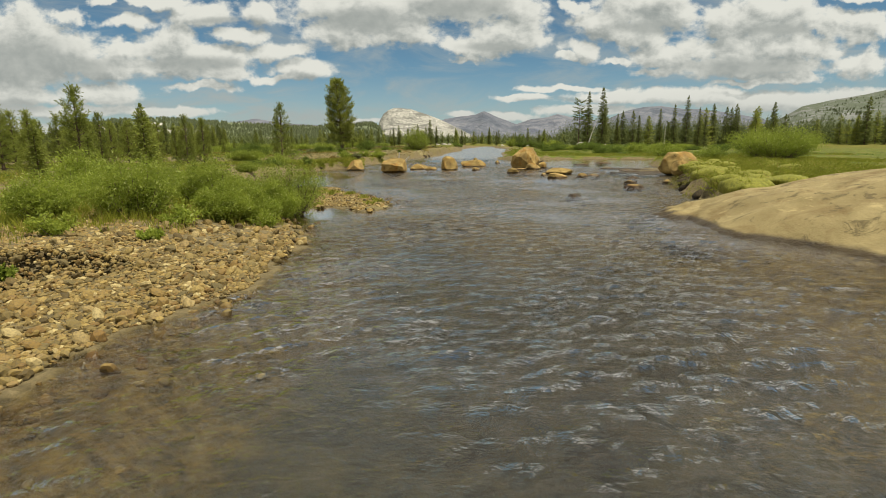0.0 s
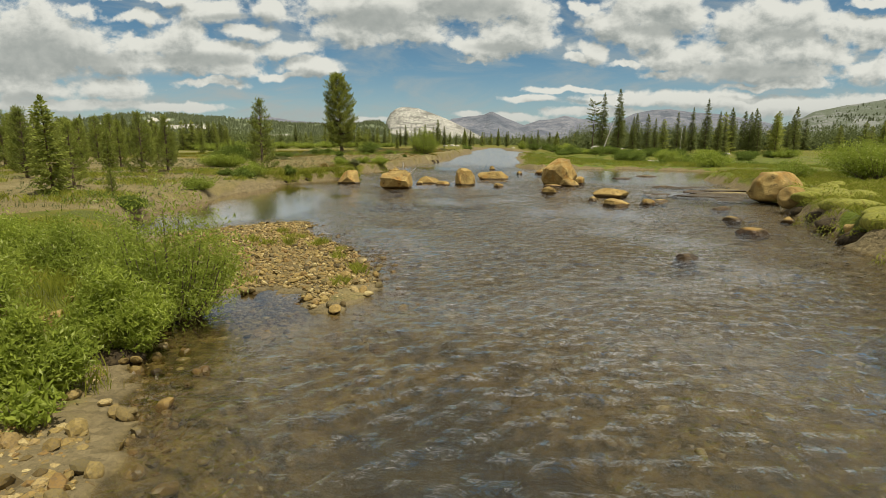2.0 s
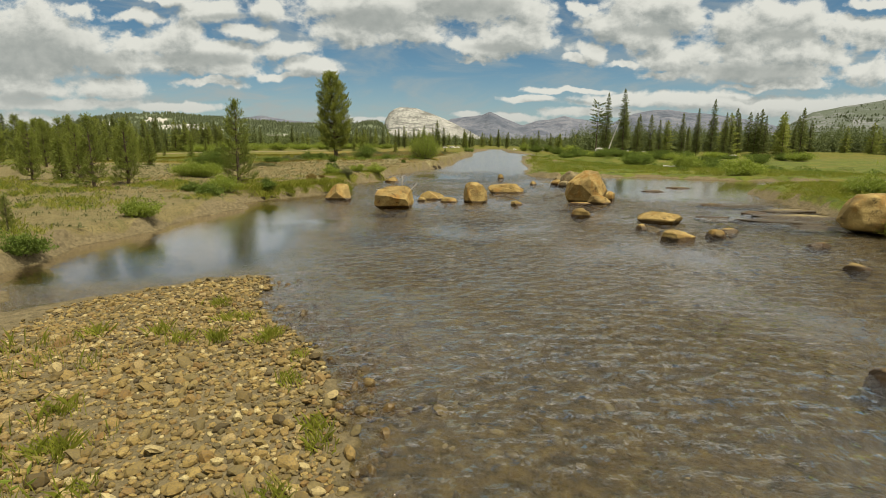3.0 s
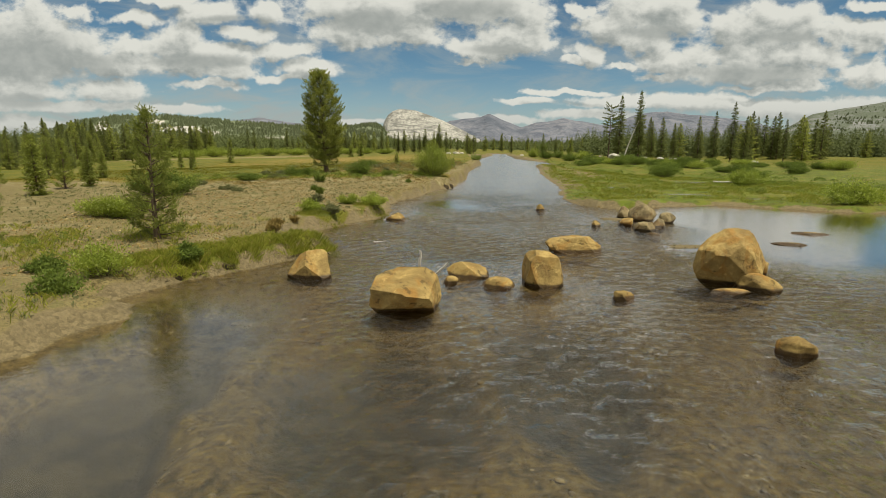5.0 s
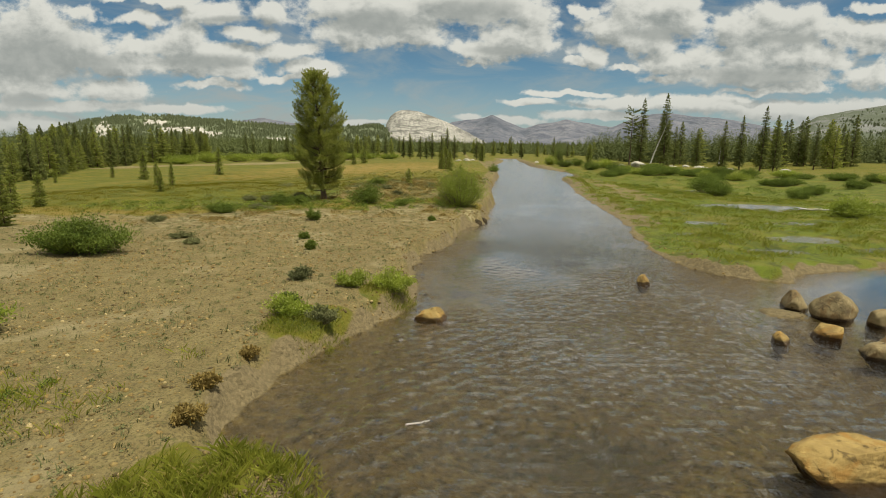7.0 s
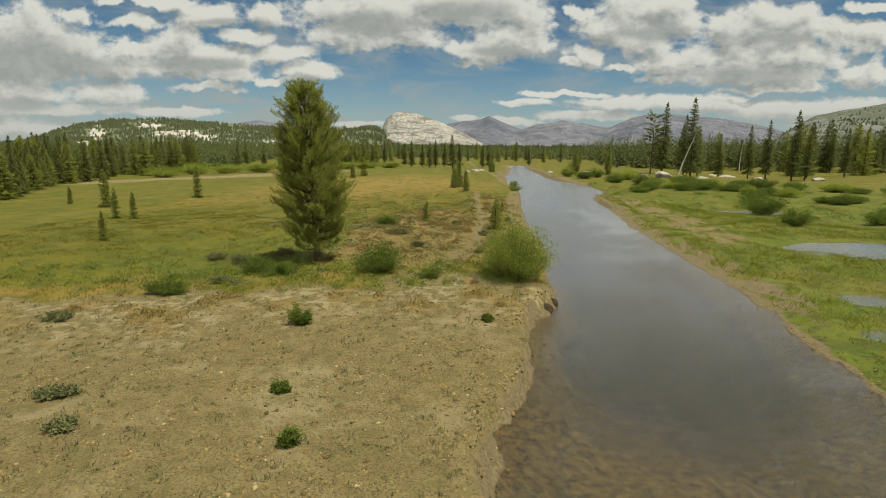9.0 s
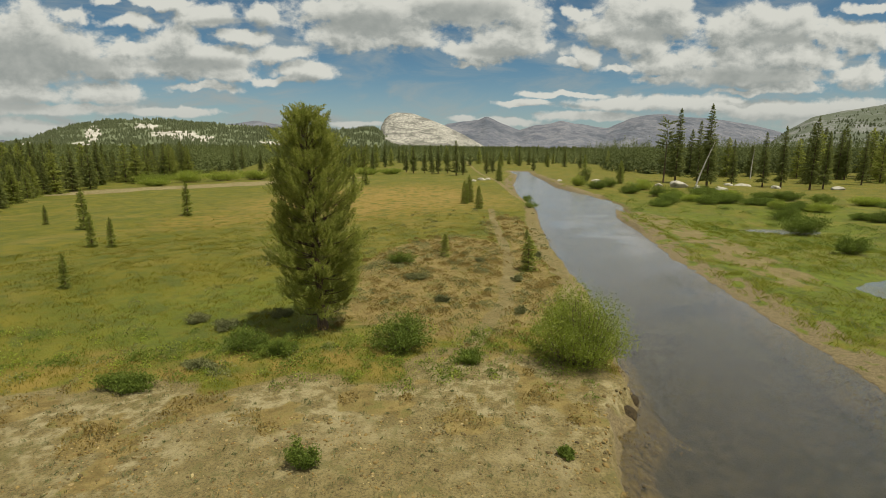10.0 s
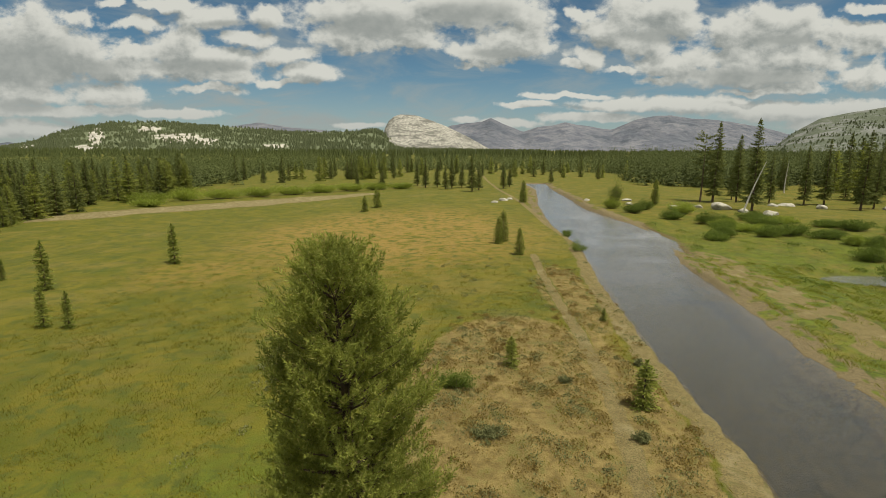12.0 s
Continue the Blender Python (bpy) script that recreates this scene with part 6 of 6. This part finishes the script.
def mats(name, n, inside, box, size, high, label, seed, mat, leaf=.11, k=26, slim=.5):
    """Small cushions of twiggy leaves; one object."""
    rng = np.random.default_rng(seed)
    x, y = scatter(rng, n, *box)
    keep = inside(x, y) > rng.uniform(0, 1, n)
    x, y = x[keep], y[keep]
    r = rng.uniform(*size, len(x))
    a, q = rng.uniform(0, 6.3, (len(x), k)), np.sqrt(rng.uniform(0, 1, (len(x), k)))
    px_, py_ = x[:, None] + r[:, None] * q * np.cos(a), y[:, None] + r[:, None] * q * np.sin(a)
    z = ground_height(x, y)[:, None] + high * (r / size[1])[:, None] * (1 - q * q) * rng.uniform(.3, 1.1, (len(x), k))
    at = spread_out(px_, py_, z).reshape(-1, 3)
    v, f = leaves(rng, at, leaf * rng.uniform(.6, 1.3, len(at)), slim, .8)
    return tagged(new(name, mesh_of(name, v, f, mat)), label, "plants", kind="stuff")


mats("heath_mats", 2400, lambda x, y: painted(x, y)["heath"] * (.35 + .65 * soft(-.3, .3, waves(x, y, 1.6, 4))), (-22, 3, 52, 95), (.2, .55), .3, "low brown heath cushions on the dry terrace", 420, M_HEATH, .09, 80)
mats("sage_mats", 1500, lambda x, y: np.clip(painted(x, y)["heath"] + .12 * (y > 56), 0, 1) * (river_distance(x, y) > .5) * (.3 + .7 * soft(-.2, .3, waves(x, y, 1.9, 7))), (-24, 3, 56, 95), (.2, .6), .34, "grey-green sage cushions on the dry terrace", 421, M_SAGE, .09, 80)
mats("sand_mats", 1500, lambda x, y: (1 - painted(x, y)["green"]) * (1 - painted(x, y)["gravel"]), (-28, -5, 20, 57), (.04, .16), .09, "little dark plants dotted over the sand", 422, M_SAGE, .05)
mats("marsh_thickets", 420, lambda x, y: painted(x, y)["green"] * soft(1.5, 4, river_distance(x, y)) * dry(x, y) * soft(.0, .5, waves(x, y, 5.0, 3) + .4 * waves(x, y, 2.0, 8)) * soft(58, 80, y + x), (9, 60, 46, 130), (.5, 1.3), .7, "dark low willow thickets through the marsh", 424, M_SHRUB, .17, 150, .42)
mats("strand_tufts", 500, lambda x, y: (x > 5) * soft(.3, .8, river_distance(x, y)) * soft(3.6, 2.0, river_distance(x, y)) * soft(-.2, .3, waves(x, y, 1.4, 5)), (5, 24, 46, 130), (.12, .35), .2, "small green plants on the gravel strand", 425, M_HERB, .07, 40)
mats("marsh_herbs", 1900, lambda x, y: painted(x, y)["green"] * soft(.5, 2, river_distance(x, y)) * dry(x, y), (6, 45, 44, 118), (.25, 1.0), .42, "clumps of leafy marsh herbs", 423, M_HERB, .09, 34)

# cushions of moss and grass on the mound, patches over the flat, herbs round the pine
mats("mound_tussocks", 900, lambda x, y: soft(-.2, .3, river_distance(x, y)) * (np.hypot((x - 11.4) / 4.7, (y - 8.6) / 4.0) > 1) * soft(9, 2, river_distance(x, y) + 3 * waves(x, y, 2.5, 4)) * soft(33, 26, y + 2 * waves(x, y, 3, 2)), (7.5, 24, 9, 33), (.2, .5), .5, "rounded yellow-green mossy tussocks on the bank", 430, M_GRASS, .085, 130, .3)
mats("spit_tussocks", 420, lambda x, y: np.maximum(on_spit(x, y, .95), np.maximum(ellipse(-7.5, 37.5, 1.2, .7)(x, y), ellipse(-5.8, 40.3, .9, .8)(x, y))), (-11, -5, 28, 42), (.12, .34), .34, "ragged tussocks of green and straw-coloured grass on the cut bank", 436, M_GRASS, .08, 110, .2)
patchy = lambda x, y: soft(.05, .35, waves(x, y, 2.4, 2) + .4 * waves(x, y, .9, 6)) * soft(.2, .8, river_distance(x, y)) * (1 - painted(x, y)["gravel"])
grass("flat_grass", 9000, patchy, (-30, -9, 12, 36), .20, .007, "patches of green grass over the sandy flat", 431, lean=.8, spread=.09, clump=8)
mats("flat_herbs", 700, lambda x, y: .8 * patchy(x, y), (-28, -9.5, 14, 35), (.12, .42), .3, "low green herbs on the sandy flat", 432, M_SHRUB, .075, 60, .4)
herbs = lambda x, y: soft(55.2, 56.5, y + .1 * x + 1.3) * soft(61.5, 58.5, y + .5 * waves(x, y, 2.0, 4)) * soft(.4, 1, river_distance(x, y)) * (1 - .8 * painted(x, y)["heath"]) * (.25 + .75 * soft(-.2, .4, waves(x, y, 1.5, 9)))
mats("lush_herbs", 800, herbs, (-30, -3, 54, 62), (.18, .5), .42, "lush leafy herbs at the edge of the meadow", 433, M_SHRUB, .09, 60, .42)
mats("pale_herbs", 500, herbs, (-30, -3, 54, 62), (.15, .4), .36, "bright green leafy herbs at the edge of the meadow", 434, M_WILLOW, .08, 50, .42)
grass("heath_grass", 5000, lambda x, y: painted(x, y)["heath"] * (.3 + .7 * soft(-.2, .4, waves(x, y, 1.2, 3))), (-20, 3, 57, 95), .14, .008, "dry straw-coloured grass among the heath", 435, M_SEDGE, .9, spread=.1, clump=8)

# ---------------------------------------------------------------- gravel bars and stream bed


def bar_stones(rng, n, box, dense):
    x, y = scatter(rng, n, *box)
    keep = dense(x, y) > rng.uniform(0, 1, n)
    x, y = x[keep], y[keep]
    s = rng.gamma(4.2, .0066, len(x)).clip(.012, .085)
    return np.stack([x, y, ground_height(x, y) + .3 * s], 1), s


near_bar = lambda x, y: soft(1.05, .85, np.minimum(np.hypot((x + 5.6) / 3.7, (y - 4.9) / 7.2), np.hypot((x + 4.0) / 1.7, (y - 9.9) / 2.4)) + .08 * waves(x, y, 1.2)) * soft(-.9, -.1, river_distance(x, y))
low_bar = lambda x, y: soft(1.1, .8, np.minimum(np.hypot((x + 2.2) / 1.5, (y - 12.4) / 1.6),  np.hypot((x + 4.2) / 3.6, (y - 15.9) / 3.7)) + .12 * waves(x, y, 1.1)) * soft(-2.0, -.1, river_distance(x, y))
rng = np.random.default_rng(31)
gravel_bar = tagged(stand("gravel_bar", -5.0, 4.0, 0.0), "bar of rounded brown river cobbles at the water's edge", "gravel bar", kind="structure")
gravel_spit = tagged(stand("gravel_spit", -4.2, 16.0, 0.0), "low wet spit of river cobbles with grass tufts", "gravel bar", kind="structure")


def lay(parent, at, s, seed, mat, near):
    """The stones of one bar: those that the flight passes nearest singly, the rest joined."""
    rng = np.random.default_rng(seed)
    order = np.argsort(-s * (near(at[:, 0], at[:, 1])))
    first, rest = order[:260], order[260:]
    at = spread_out(at[:, 0], at[:, 1], at[:, 2])
    shapes = []
    for k in range(10):
        v, f = stones(rng, np.zeros((1, 3)), 1.0, BALL2)
        shapes.append(mesh_of("cobble", v, f, mat))
    home = parent.matrix_basis.inverted()
    for k in first:
        ob = new("cobble", shapes[k % 10])
        ob.parent = parent
        ob.matrix_basis = home @ pose(*at[k], 0, 0, float(rng.uniform(0, 360))) @ Matrix.Scale(float(s[k]), 4)
    v, f = stones(rng, at[rest], s[rest])
    v = v - np.array(parent.matrix_basis.translation)
    ob = tagged(new("cobbles", mesh_of("cobbles", v, f, mat)), "", kind="stuff")
    ob.parent = parent


at, s = bar_stones(rng, 62000, (-8.6, -2.2, .5, 11.8), near_bar)
lay(gravel_bar, at, s, 32, M_COBBLE, lambda x, y: soft(1, 3, y) * soft(-7.5, -5, x))
at, s = bar_stones(rng, 32000, (-8.2, -.4, 10.6, 20), low_bar)
lay(gravel_spit, at, s, 33, M_COBBLE, lambda x, y: soft(18, 14, y) + .2)
bed = lambda x, y: soft(-.75, -.5, ground_height(x, y)) * soft(-.1, -.4, river_distance(x, y)) * soft(44, 30, y) * (.35 + .65 * soft(-.2, .5, waves(x, y, 2.2, 3)))
x, y = scatter(rng, 44000, -9, 12, 2, 44)
keep = bed(x, y) > rng.uniform(0, 1, 44000)
x, y = x[keep], y[keep]
s = rng.gamma(3.2, .009, len(x)).clip(.012, .08)
v, f = stones(rng, spread_out(x, y, ground_height(x, y)), s, BALL1, (.3, .6))
tagged(new("bed_stones", mesh_of("bed_stones", v, f, M_BEDSTONE, True)), "brown cobbles lying on the shallow river bed", "stones", kind="stuff")
x, y = scatter(rng, 7000, -7.6, 9.5, 30, 60)
d = river_distance(x, y)
keep = (d > -.6) & (d < .9) & (x < 8)
x, y = x[keep], y[keep]
v, f = stones(rng, spread_out(x, y, ground_height(x, y)), rng.gamma(3.0, .012, len(x)).clip(.015, .1))
tagged(new("shore_stones", mesh_of("shore_stones", v, f, M_COBBLE, True)), "small stones strewn along the water's edge", "stones", kind="stuff")

x, y = scatter(rng, 26000, -19, -3.5, 28, 54)
keep = (1 - painted(x, y)["green"]) * (.3 + .7 * soft(-.3, .3, waves(x, y, 2.0, 5))) > rng.uniform(0, 1, 26000)
keep &= river_distance(x, y) > .3
x, y = x[keep], y[keep]
v, f = stones(rng, spread_out(x, y, ground_height(x, y)), rng.gamma(3.0, .0085, len(x)).clip(.014, .07))
tagged(new("sand_pebbles", mesh_of("sand_pebbles", v, f, M_COBBLE, True)), "pebbles strewn over the sandy flat", "stones", kind="stuff")
